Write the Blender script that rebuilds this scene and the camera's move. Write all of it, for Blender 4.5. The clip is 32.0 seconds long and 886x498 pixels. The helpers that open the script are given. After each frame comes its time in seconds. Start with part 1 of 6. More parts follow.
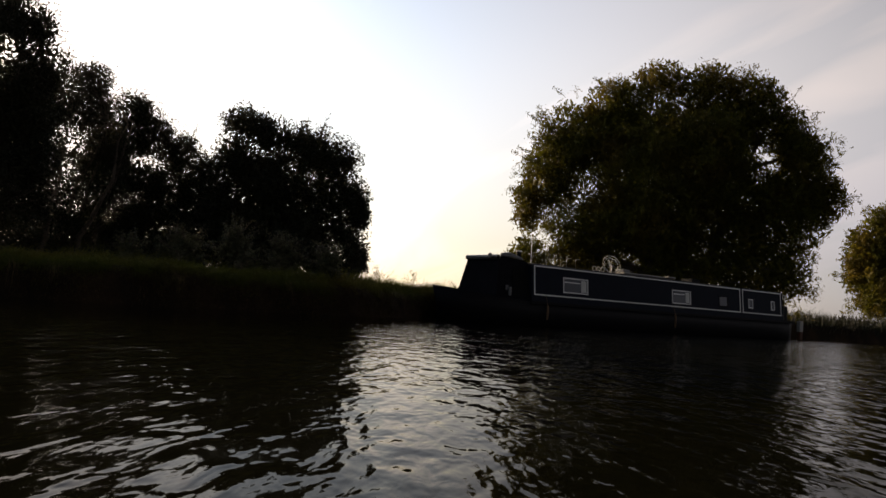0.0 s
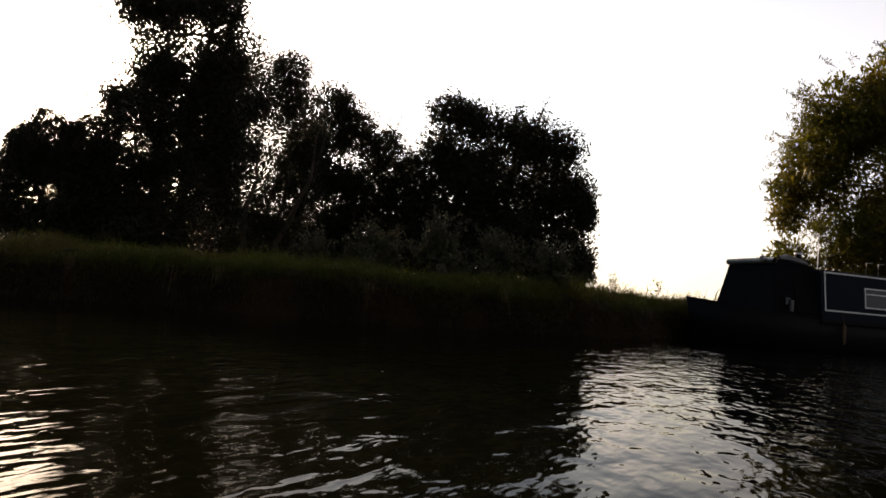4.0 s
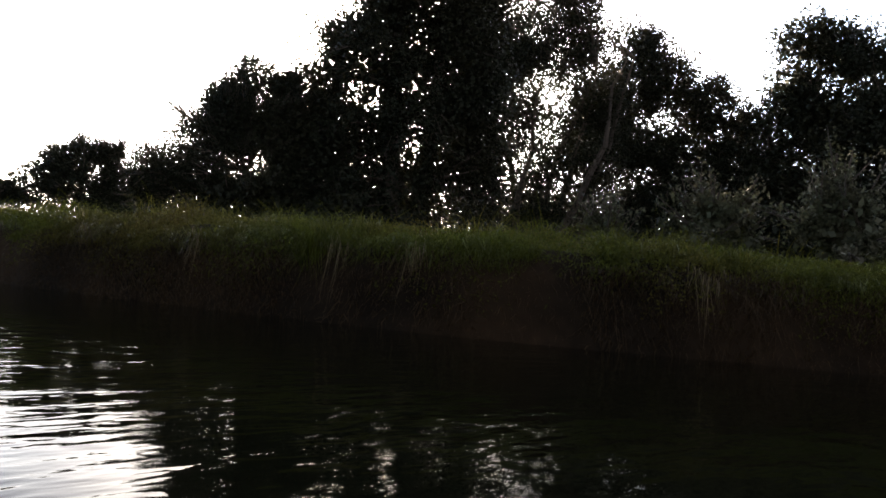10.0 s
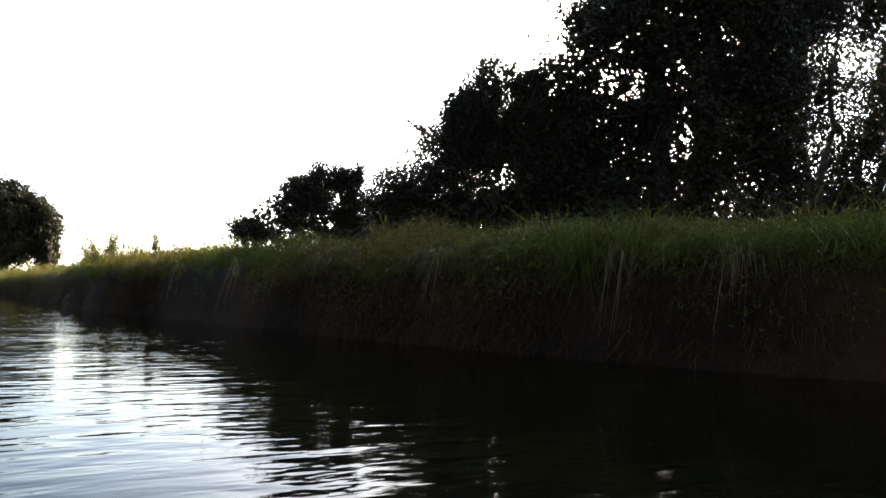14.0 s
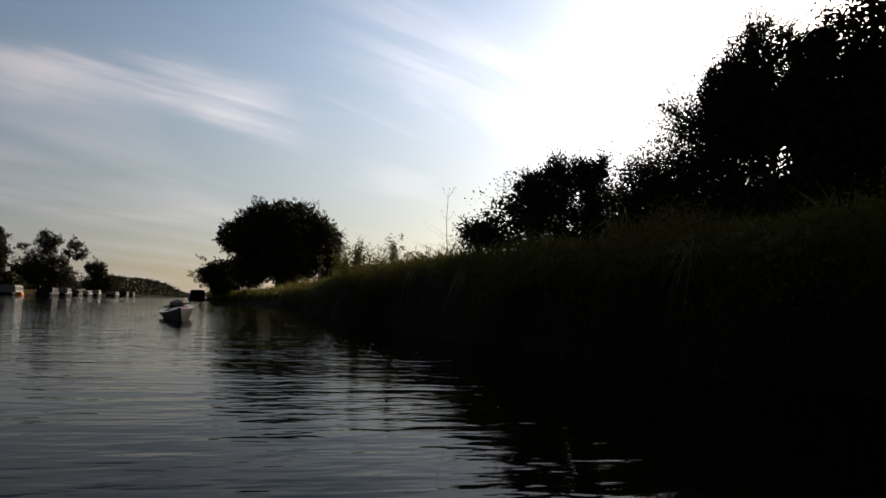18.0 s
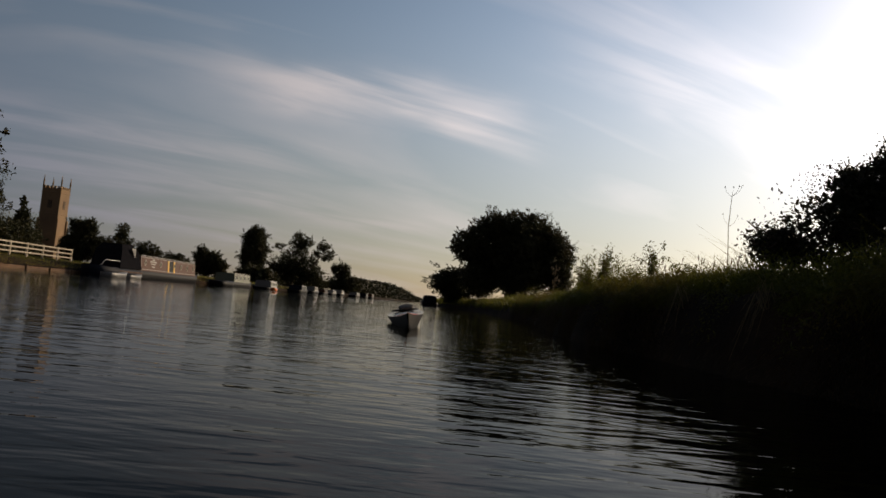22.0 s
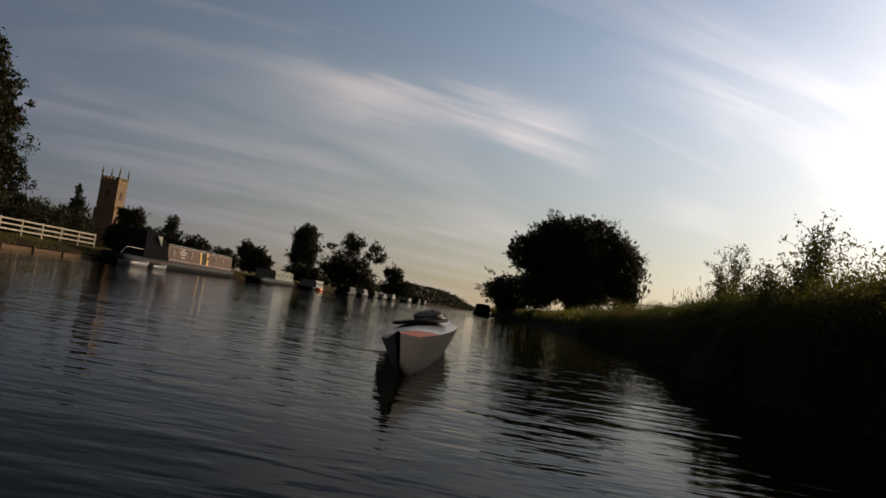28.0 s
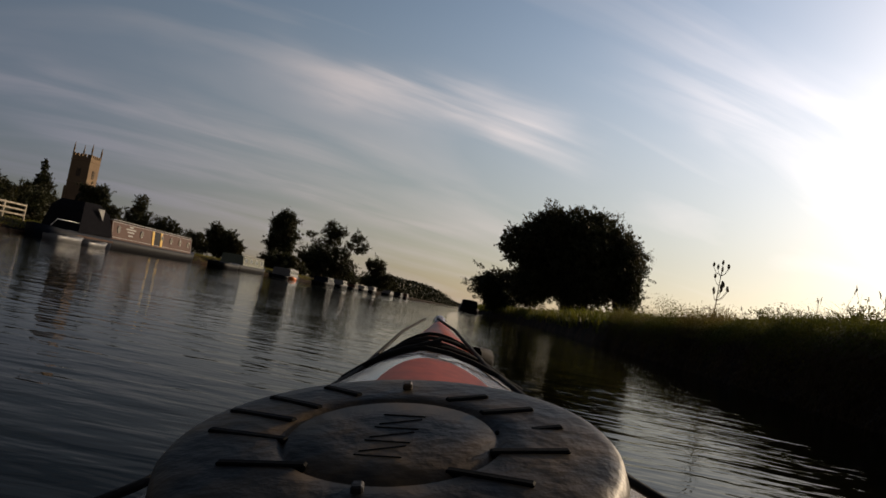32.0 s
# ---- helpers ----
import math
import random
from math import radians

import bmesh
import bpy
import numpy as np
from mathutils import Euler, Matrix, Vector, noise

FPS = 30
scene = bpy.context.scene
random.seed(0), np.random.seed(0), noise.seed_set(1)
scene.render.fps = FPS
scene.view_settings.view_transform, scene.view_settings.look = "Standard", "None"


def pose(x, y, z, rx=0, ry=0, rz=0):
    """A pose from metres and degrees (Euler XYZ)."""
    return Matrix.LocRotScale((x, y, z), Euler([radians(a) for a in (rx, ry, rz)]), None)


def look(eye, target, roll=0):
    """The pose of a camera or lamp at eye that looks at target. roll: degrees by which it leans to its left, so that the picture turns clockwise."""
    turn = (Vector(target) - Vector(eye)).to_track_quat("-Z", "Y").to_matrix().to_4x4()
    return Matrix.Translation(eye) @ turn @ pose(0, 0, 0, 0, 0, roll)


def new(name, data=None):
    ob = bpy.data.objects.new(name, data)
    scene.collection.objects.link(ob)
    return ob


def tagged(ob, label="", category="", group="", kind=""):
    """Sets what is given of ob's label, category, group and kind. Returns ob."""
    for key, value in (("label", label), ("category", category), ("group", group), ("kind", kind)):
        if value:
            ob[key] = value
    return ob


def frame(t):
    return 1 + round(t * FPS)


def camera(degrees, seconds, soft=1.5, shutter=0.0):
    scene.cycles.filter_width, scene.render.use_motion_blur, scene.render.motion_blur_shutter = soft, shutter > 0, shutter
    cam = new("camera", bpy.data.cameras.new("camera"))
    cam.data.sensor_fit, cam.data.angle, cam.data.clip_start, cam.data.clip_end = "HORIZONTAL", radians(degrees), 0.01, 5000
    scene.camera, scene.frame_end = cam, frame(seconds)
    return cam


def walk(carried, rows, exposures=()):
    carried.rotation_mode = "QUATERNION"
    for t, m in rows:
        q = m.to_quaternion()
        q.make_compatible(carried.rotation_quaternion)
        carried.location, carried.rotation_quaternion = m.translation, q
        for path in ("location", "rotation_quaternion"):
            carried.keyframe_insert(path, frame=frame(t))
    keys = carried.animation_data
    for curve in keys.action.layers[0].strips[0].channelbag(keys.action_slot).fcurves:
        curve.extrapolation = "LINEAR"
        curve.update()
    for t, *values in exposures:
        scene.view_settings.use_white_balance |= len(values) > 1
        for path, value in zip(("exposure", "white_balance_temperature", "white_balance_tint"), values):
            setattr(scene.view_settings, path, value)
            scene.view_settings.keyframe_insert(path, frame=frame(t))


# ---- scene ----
cam = camera(58.1, 32.0, soft=1.6)
EYE = 0.35
# seconds, x, y, heading (left of +y), tilt up, roll (picture turns clockwise)
ROWS = [
    (0.0, -0.18, -1.36, 0.80, 4.29, 3.76),
    (0.5, -0.28, -0.52, 2.91, 4.41, 1.09),
    (1.0, -0.41, 0.25, 6.49, 4.46, 5.28),
    (1.5, -0.56, 0.90, 7.97, 4.21, 3.29),
    (2.0, -0.66, 1.45, 8.73, 4.44, 2.06),
    (2.5, -0.75, 1.93, 9.45, 4.18, 4.62),
    (3.0, -0.86, 2.37, 10.24, 4.17, 3.30),
    (3.5, -1.00, 2.81, 12.49, 4.36, -0.44),
    (4.0, -1.16, 3.24, 16.01, 4.22, 4.44),
    (4.5, -1.33, 3.78, 18.09, 4.02, 5.07),
    (6.5, -2.13, 6.46, 25.43, 4.17, 8.99),
    (7.0, -2.41, 6.98, 28.67, 3.97, 8.84),
    (7.5, -2.67, 7.49, 30.37, 3.69, 5.31),
    (8.0, -2.90, 7.97, 31.83, 3.68, 7.58),
    (8.5, -3.12, 8.41, 32.67, 3.60, 4.40),
    (9.0, -3.35, 8.81, 33.84, 3.46, 3.42),
    (9.5, -3.57, 9.17, 35.53, 3.44, 4.05),
    (10.0, -3.82, 9.48, 37.82, 3.22, 5.13),
    (10.5, -4.08, 9.76, 40.91, 3.26, 4.58),
    (11.0, -4.34, 9.99, 44.16, 3.36, 3.37),
    (11.5, -4.58, 10.17, 47.50, 3.40, 4.22),
    (12.0, -4.76, 10.30, 50.19, 3.47, 5.49),
    (12.5, -4.89, 10.42, 51.21, 3.46, 4.79),
    (13.0, -5.02, 10.52, 51.79, 3.34, 2.67),
    (13.5, -5.17, 10.61, 53.52, 3.56, 6.42),
    (14.0, -5.34, 10.74, 55.96, 3.81, 1.88),
    (14.5, -5.51, 10.90, 59.62, 3.84, 5.35),
    (16.5, -6.06, 11.41, 67.23, 4.30, 6.06),
    (17.0, -6.18, 11.48, 70.50, 4.08, 6.07),
    (17.5, -6.29, 11.53, 73.40, 4.21, 6.07),
    (18.0, -6.39, 11.57, 74.77, 4.06, 1.84),
    (18.5, -6.48, 11.57, 76.89, 4.12, 4.01),
    (19.0, -6.55, 11.53, 81.34, 4.14, 1.89),
    (19.5, -6.65, 11.48, 85.96, 4.10, 8.34),
    (20.0, -6.82, 11.43, 88.16, 3.79, 9.95),
    (20.5, -7.06, 11.43, 89.11, 4.02, 5.78),
    (21.0, -7.36, 11.47, 89.88, 3.76, 6.41),
    (21.5, -7.71, 11.51, 89.90, 4.05, 5.40),
    (22.0, -8.11, 11.55, 91.18, 3.97, 5.76),
    (22.5, -8.53, 11.57, 93.40, 4.13, 4.20),
    (23.0, -8.95, 11.58, 95.37, 4.18, 10.29),
    (23.5, -9.34, 11.59, 95.39, 3.90, 7.31),
    (24.0, -9.75, 11.59, 94.21, 4.15, 8.08),
    (24.5, -10.17, 11.59, 93.29, 4.06, 3.66),
    (25.0, -10.64, 11.57, 94.56, 4.31, 6.11),
    (25.5, -11.15, 11.56, 96.05, 4.08, 8.79),
    (27.5, -13.49, 11.51, 95.30, 4.26, 6.96),
    (28.0, -14.15, 11.47, 95.28, 4.08, 8.61),
    (28.5, -14.88, 11.41, 93.86, 4.31, 5.47),
    (29.0, -15.65, 11.35, 93.47, 4.12, -0.27),
    (29.5, -16.45, 11.27, 94.47, 4.16, 3.73),
    (30.0, -17.26, 11.19, 94.80, 4.08, 6.27),
    (30.5, -18.09, 11.11, 93.81, 4.16, 5.16),
    (31.0, -18.94, 11.03, 93.21, 3.98, 3.44),
    (31.5, -19.81, 10.93, 93.55, 4.12, 3.97),
    (32.0, -20.69, 10.82, 94.10, 3.90, 10.43),
]


def view(x, y, heading, tilt, roll):
    return pose(x, y, EYE, 90 + tilt, 0, heading) @ pose(0, 0, 0, 0, 0, roll)


walk(cam, [(t, view(x, y, h, p, r)) for t, x, y, h, p, r in ROWS],
     [(0.0, 1.0, 9600, 17), (4.0, 1.45, 9800, 18), (7.0, 2.4, 9800, 18), (8.3, 2.0, 8600, 15), (9.5, 2.5, 8200, 14), (11.0, 3.4, 7600, 13), (13.0, 3.4, 7300, 12), (14.5, 2.5, 7300, 11), (17.0, 0.42, 7700, 13), (19.0, 0.13, 8100, 15), (23.0, 0.06, 8600, 16), (32.0, 0.06, 8600, 16)])

# ---------------------------------------------------------------- sky and sun
SUN_HEADING, SUN_UP = 44.0, 20.0
world = bpy.data.worlds.new("sky")
scene.world = world
world.use_nodes = True
wn, wl = world.node_tree.nodes, world.node_tree.links
wn.clear()
w_out = wn.new("ShaderNodeOutputWorld")
w_bg = wn.new("ShaderNodeBackground")
w_sky = wn.new("ShaderNodeTexSky")
w_sky.sky_type, w_sky.sun_disc = "NISHITA", False
w_sky.sun_elevation = radians(SUN_UP)
w_sky.sun_rotation = radians(-SUN_HEADING)
w_sky.air_density, w_sky.dust_density, w_sky.ozone_density = 1.0, 0.6, 2.2
w_co = wn.new("ShaderNodeTexCoord")
w_sep = wn.new("ShaderNodeSeparateXYZ")
wl.new(w_co.outputs["Generated"], w_sep.inputs[0])
w_up = wn.new("ShaderNodeMath")
w_up.operation = "ADD"
w_up.inputs[1].default_value = 0.22
wl.new(w_sep.outputs["Z"], w_up.inputs[0])
w_dx = wn.new("ShaderNodeMath")
w_dx.operation = "DIVIDE"
wl.new(w_sep.outputs["X"], w_dx.inputs[0])
wl.new(w_up.outputs[0], w_dx.inputs[1])
w_dy = wn.new("ShaderNodeMath")
w_dy.operation = "DIVIDE"
wl.new(w_sep.outputs["Y"], w_dy.inputs[0])
wl.new(w_up.outputs[0], w_dy.inputs[1])
w_plane = wn.new("ShaderNodeCombineXYZ")
wl.new(w_dx.outputs[0], w_plane.inputs[0])
wl.new(w_dy.outputs[0], w_plane.inputs[1])
w_map = wn.new("ShaderNodeMapping")
w_map.vector_type = "TEXTURE"
w_map.inputs["Rotation"].default_value = (0, 0, radians(116))
w_map.inputs["Scale"].default_value = (2.2, 0.6, 1)
wl.new(w_plane.outputs[0], w_map.inputs[0])
w_noise = wn.new("ShaderNodeTexNoise")
w_noise.inputs["Scale"].default_value = 1.25
w_noise.inputs["Detail"].default_value = 6.0
w_noise.inputs["Roughness"].default_value = 0.45
w_noise.inputs["Distortion"].default_value = 1.0
wl.new(w_map.outputs[0], w_noise.inputs["Vector"])
w_ramp = wn.new("ShaderNodeValToRGB")
w_ramp.color_ramp.elements[0].position, w_ramp.color_ramp.elements[1].position = 0.49, 0.74
wl.new(w_noise.outputs["Fac"], w_ramp.inputs[0])
w_cloud = wn.new("ShaderNodeMath")
w_cloud.operation = "MULTIPLY_ADD"
w_cloud.inputs[1].default_value = 0.5
wl.new(w_ramp.outputs[0], w_cloud.inputs[0])
# milky air near the horizon
w_low = wn.new("ShaderNodeMapRange")
w_low.interpolation_type = "SMOOTHSTEP"
w_low.inputs["From Min"].default_value, w_low.inputs["From Max"].default_value = 0.0, 0.4
w_low.inputs["To Min"].default_value, w_low.inputs["To Max"].default_value = 0.36, 0.06
wl.new(w_sep.outputs["Z"], w_low.inputs["Value"])
# the veil of cloud thickens towards the east
w_east = wn.new("ShaderNodeMapRange")
w_east.interpolation_type = "SMOOTHSTEP"
w_east.inputs["From Min"].default_value, w_east.inputs["From Max"].default_value = -0.25, 0.35
w_east.inputs["To Min"].default_value, w_east.inputs["To Max"].default_value = 0.0, 0.55
wl.new(w_sep.outputs["X"], w_east.inputs["Value"])
w_veil = wn.new("ShaderNodeMath")
w_veil.operation = "ADD"
wl.new(w_low.outputs[0], w_veil.inputs[0])
wl.new(w_east.outputs[0], w_veil.inputs[1])
# long wisps of cirrus, all drawn out one way: across, half width, from, to, weight
w_turn = wn.new("ShaderNodeMapping")
w_turn.inputs["Rotation"].default_value = (0, 0, radians(-116))
wl.new(w_plane.outputs[0], w_turn.inputs[0])
w_uv = wn.new("ShaderNodeSeparateXYZ")
wl.new(w_turn.outputs[0], w_uv.inputs[0])
w_comb = wn.new("ShaderNodeMapping")
w_comb.inputs["Scale"].default_value = (1.6, 7.0, 1)
wl.new(w_turn.outputs[0], w_comb.inputs[0])
w_fibre = wn.new("ShaderNodeTexNoise")
w_fibre.inputs["Scale"].default_value, w_fibre.inputs["Detail"].default_value = 1.0, 5.0
w_fibre.inputs["Distortion"].default_value = 0.8
wl.new(w_comb.outputs[0], w_fibre.inputs["Vector"])
w_slow = wn.new("ShaderNodeTexNoise")
w_slow.inputs["Scale"].default_value, w_slow.inputs["Detail"].default_value = 1.7, 3.0
wl.new(w_turn.outputs[0], w_slow.inputs["Vector"])


def sky_math(op, a, b, c=None):
    q = wn.new("ShaderNodeMath")
    q.operation = op
    for k, value in enumerate((a, b, c)):
        if value is None:
            continue
        if isinstance(value, (int, float)):
            q.inputs[k].default_value = value
        else:
            wl.new(value, q.inputs[k])
    return q.outputs[0]


def sky_ease(value, a, b):
    q = wn.new("ShaderNodeMapRange")
    q.interpolation_type = "SMOOTHSTEP"
    q.inputs["From Min"].default_value, q.inputs["From Max"].default_value = a, b
    wl.new(value, q.inputs["Value"])
    return q.outputs[0]


w_across = sky_math("MULTIPLY_ADD", w_slow.outputs["Fac"], 0.7, sky_math("SUBTRACT", w_uv.outputs["Y"], 0.35))
w_wisps = w_veil.outputs[0]
for at, half, start, stop, weight in ((2.0, 0.13, 0.1, 1.35, 0.85), (2.62, 0.2, -0.9, 0.9, 0.55), (2.98, 0.13, -0.6, 1.5, 0.6), (1.42, 0.16, 0.75, 1.7, 0.5), (3.5, 0.16, -0.8, 1.8, 0.5)):
    bell = sky_math("DIVIDE", sky_math("SUBTRACT", w_across, at), half)
    bell = sky_math("POWER", 2.718, sky_math("MULTIPLY", sky_math("MULTIPLY", bell, bell), -1.0))
    ends = sky_math("MULTIPLY", sky_ease(w_uv.outputs["X"], start, start + 0.5), sky_ease(w_uv.outputs["X"], stop, stop - 0.5))
    grain = sky_math("MULTIPLY", sky_ease(w_fibre.outputs["Fac"], 0.2, 0.75), weight)
    w_wisps = sky_math("MULTIPLY_ADD", sky_math("MULTIPLY", bell, ends), grain, w_wisps)
wl.new(w_wisps, w_cloud.inputs[2])
w_cloud.use_clamp = True
# thin cloud: brighter and whiter than the air behind it
w_white = wn.new("ShaderNodeHueSaturation")
w_white.inputs["Saturation"].default_value = 0.25
w_white.inputs["Value"].default_value = 1.4
wl.new(w_sky.outputs[0], w_white.inputs["Color"])
w_cool = wn.new("ShaderNodeVectorMath")
w_cool.operation = "MULTIPLY"
w_cool.inputs[1].default_value = (0.955, 0.99, 1.13)
wl.new(w_white.outputs[0], w_cool.inputs[0])
w_mix = wn.new("ShaderNodeMix")
w_mix.data_type = "RGBA"
wl.new(w_cloud.outputs[0], w_mix.inputs["Factor"])
w_deep = wn.new("ShaderNodeHueSaturation")
w_deep.inputs["Saturation"].default_value = 1.14
wl.new(w_sky.outputs[0], w_deep.inputs["Color"])
wl.new(w_deep.outputs[0], w_mix.inputs["A"])
wl.new(w_cool.outputs[0], w_mix.inputs["B"])
# haze scatters forward: the air is brighter towards the sun
w_dot = wn.new("ShaderNodeVectorMath")
w_dot.operation = "DOT_PRODUCT"
wl.new(w_co.outputs["Generated"], w_dot.inputs[0])
w_dot.inputs[1].default_value = (-math.sin(radians(SUN_HEADING)) * math.cos(radians(SUN_UP)), math.cos(radians(SUN_HEADING)) * math.cos(radians(SUN_UP)), math.sin(radians(SUN_UP)))
w_pos = wn.new("ShaderNodeMath")
w_pos.operation = "MAXIMUM"
w_pos.inputs[1].default_value = 0.0
wl.new(w_dot.outputs["Value"], w_pos.inputs[0])


def haze(power, gain, previous):
    p = wn.new("ShaderNodeMath")
    p.operation = "POWER"
    p.inputs[1].default_value = power
    wl.new(w_pos.outputs[0], p.inputs[0])
    g = wn.new("ShaderNodeMath")
    g.operation = "MULTIPLY_ADD"
    g.inputs[1].default_value = gain
    wl.new(p.outputs[0], g.inputs[0])
    wl.new(previous, g.inputs[2])
    return g.outputs[0]


# the unseen sky behind the camera and overhead is dimmed to darken the bank
w_back = wn.new("ShaderNodeMapRange")
w_back.interpolation_type = "SMOOTHSTEP"
w_back.inputs["From Min"].default_value, w_back.inputs["From Max"].default_value = -0.75, 0.15
w_back.inputs["To Min"].default_value, w_back.inputs["To Max"].default_value = 0.28, 0.68
wl.new(w_dot.outputs["Value"], w_back.inputs["Value"])
w_gain = haze(60, 2.5, haze(6, 1.0, haze(1.5, 0.8, w_back.outputs[0])))
w_zenith = wn.new("ShaderNodeMapRange")
w_zenith.interpolation_type = "SMOOTHSTEP"
w_zenith.inputs["From Min"].default_value, w_zenith.inputs["From Max"].default_value = 0.42, 0.95
w_zenith.inputs["To Min"].default_value, w_zenith.inputs["To Max"].default_value = 1.0, 0.6
wl.new(w_sep.outputs["Z"], w_zenith.inputs["Value"])
w_gain = sky_math("MULTIPLY", w_gain, w_zenith.outputs[0])
w_dull = wn.new("ShaderNodeMapRange")
w_dull.interpolation_type = "SMOOTHSTEP"
w_dull.inputs["From Min"].default_value, w_dull.inputs["From Max"].default_value = 0.0, 0.34
w_dull.inputs["To Min"].default_value, w_dull.inputs["To Max"].default_value = 0.6, 1.06
wl.new(w_sep.outputs["Z"], w_dull.inputs["Value"])
w_gain = sky_math("MULTIPLY", w_gain, w_dull.outputs[0])
# grey-blue murk low in the sky away from the sun
w_murk = sky_math("MULTIPLY", sky_ease(w_dot.outputs["Value"], 0.62, 0.15), sky_ease(w_sep.outputs["Z"], 0.36, 0.05))
w_grey = wn.new("ShaderNodeMix")
w_grey.data_type, w_grey.blend_type = "RGBA", "MULTIPLY"
w_grey.inputs["B"].default_value = (0.78, 0.89, 1.14, 1)
wl.new(w_murk, w_grey.inputs["Factor"])
wl.new(w_mix.outputs["Result"], w_grey.inputs["A"])
w_lit = wn.new("ShaderNodeVectorMath")
w_lit.operation = "SCALE"
wl.new(w_grey.outputs["Result"], w_lit.inputs[0])
wl.new(w_gain, w_lit.inputs["Scale"])
wl.new(w_lit.outputs[0], w_bg.inputs["Color"])
w_bg.inputs["Strength"].default_value = 0.07
wl.new(w_bg.outputs[0], w_out.inputs["Surface"])

sun = new("sun", bpy.data.lights.new("sun", "SUN"))
sun.data.energy, sun.data.angle, sun.data.color = 2.6, radians(0.6), (1.0, 0.9, 0.74)
_a, _e = radians(SUN_HEADING), radians(SUN_UP)
SUN_DIR = Vector((-math.sin(_a) * math.cos(_e), math.cos(_a) * math.cos(_e), math.sin(_e)))
sun.matrix_world = look(SUN_DIR * 200, (0, 0, 0))


# ---------------------------------------------------------------- materials
def material(name, color, rough=0.7, metal=0.0, var=0.25, scale=4.0, bump=0.0, bump_scale=40.0, spec=0.5,
             other=None, other_at=(0.45, 0.65), other_scale=1.0, island=0.0, single=0.0, coat=0.0):
    """Colour that varies at two scales, with an optional second colour in patches, relief and change from piece to piece."""
    m = bpy.data.materials.new(name)
    m.use_nodes = True
    nt = m.node_tree
    n, l = nt.nodes, nt.links
    b = n["Principled BSDF"]
    b.inputs["Roughness"].default_value = rough
    b.inputs["Metallic"].default_value = metal
    b.inputs["Specular IOR Level"].default_value = spec
    b.inputs["Coat Weight"].default_value = coat
    co = n.new("ShaderNodeTexCoord")
    big = n.new("ShaderNodeTexNoise")
    big.inputs["Scale"].default_value, big.inputs["Detail"].default_value = scale, 4
    fine = n.new("ShaderNodeTexNoise")
    fine.inputs["Scale"].default_value, fine.inputs["Detail"].default_value = scale * 9, 3
    l.new(co.outputs["Object"], big.inputs["Vector"])
    l.new(co.outputs["Object"], fine.inputs["Vector"])
    add = n.new("ShaderNodeMath")
    add.operation = "ADD"
    l.new(big.outputs["Fac"], add.inputs[0])
    l.new(fine.outputs["Fac"], add.inputs[1])
    rng = n.new("ShaderNodeMapRange")
    rng.inputs["From Min"].default_value, rng.inputs["From Max"].default_value = 0.6, 1.4
    rng.inputs["To Min"].default_value, rng.inputs["To Max"].default_value = 1 - var, 1 + var
    l.new(add.outputs[0], rng.inputs["Value"])
    col = n.new("ShaderNodeRGB")
    col.outputs[0].default_value = (*color, 1)
    base = col.outputs[0]
    if other is not None:
        patch = n.new("ShaderNodeTexNoise")
        patch.inputs["Scale"].default_value, patch.inputs["Detail"].default_value = other_scale, 5
        l.new(co.outputs["Object"], patch.inputs["Vector"])
        ramp = n.new("ShaderNodeValToRGB")
        ramp.color_ramp.elements[0].position, ramp.color_ramp.elements[1].position = other_at
        l.new(patch.outputs["Fac"], ramp.inputs[0])
        mix = n.new("ShaderNodeMix")
        mix.data_type = "RGBA"
        mix.inputs["B"].default_value = (*other, 1)
        l.new(ramp.outputs[0], mix.inputs["Factor"])
        l.new(base, mix.inputs["A"])
        base = mix.outputs["Result"]
    value = rng.outputs[0]
    if island or single:
        if island:
            src = n.new("ShaderNodeNewGeometry").outputs["Random Per Island"]
        else:
            src = n.new("ShaderNodeObjectInfo").outputs["Random"]
        amount = island or single
        r2 = n.new("ShaderNodeMapRange")
        r2.inputs["To Min"].default_value, r2.inputs["To Max"].default_value = 1 - amount, 1 + amount
        l.new(src, r2.inputs["Value"])
        mul = n.new("ShaderNodeMath")
        mul.operation = "MULTIPLY"
        l.new(value, mul.inputs[0])
        l.new(r2.outputs[0], mul.inputs[1])
        value = mul.outputs[0]
    hsv = n.new("ShaderNodeHueSaturation")
    l.new(base, hsv.inputs["Color"])
    l.new(value, hsv.inputs["Value"])
    l.new(hsv.outputs[0], b.inputs["Base Color"])
    if bump:
        bt = n.new("ShaderNodeTexNoise")
        bt.inputs["Scale"].default_value, bt.inputs["Detail"].default_value = bump_scale, 4
        l.new(co.outputs["Object"], bt.inputs["Vector"])
        bn = n.new("ShaderNodeBump")
        bn.inputs["Strength"].default_value, bn.inputs["Distance"].default_value = bump, 0.02
        l.new(bt.outputs["Fac"], bn.inputs["Height"])
        l.new(bn.outputs[0], b.inputs["Normal"])
    return m


def leaf_material(name, color, other, through_it=0.28, rough=0.55, island=0.35):
    m = material(name, color, rough, var=0.2, scale=0.6, other=other, other_scale=0.5, island=island, spec=0.12)
    n, l = m.node_tree.nodes, m.node_tree.links
    b, out = n["Principled BSDF"], n["Material Output"]
    tr = n.new("ShaderNodeBsdfTranslucent")
    l.new(b.inputs["Base Color"].links[0].from_socket, tr.inputs["Color"])
    mix = n.new("ShaderNodeMixShader")
    mix.inputs[0].default_value = through_it
    l.new(b.outputs[0], mix.inputs[1])
    l.new(tr.outputs[0], mix.inputs[2])
    l.new(mix.outputs[0], out.inputs["Surface"])
    return m


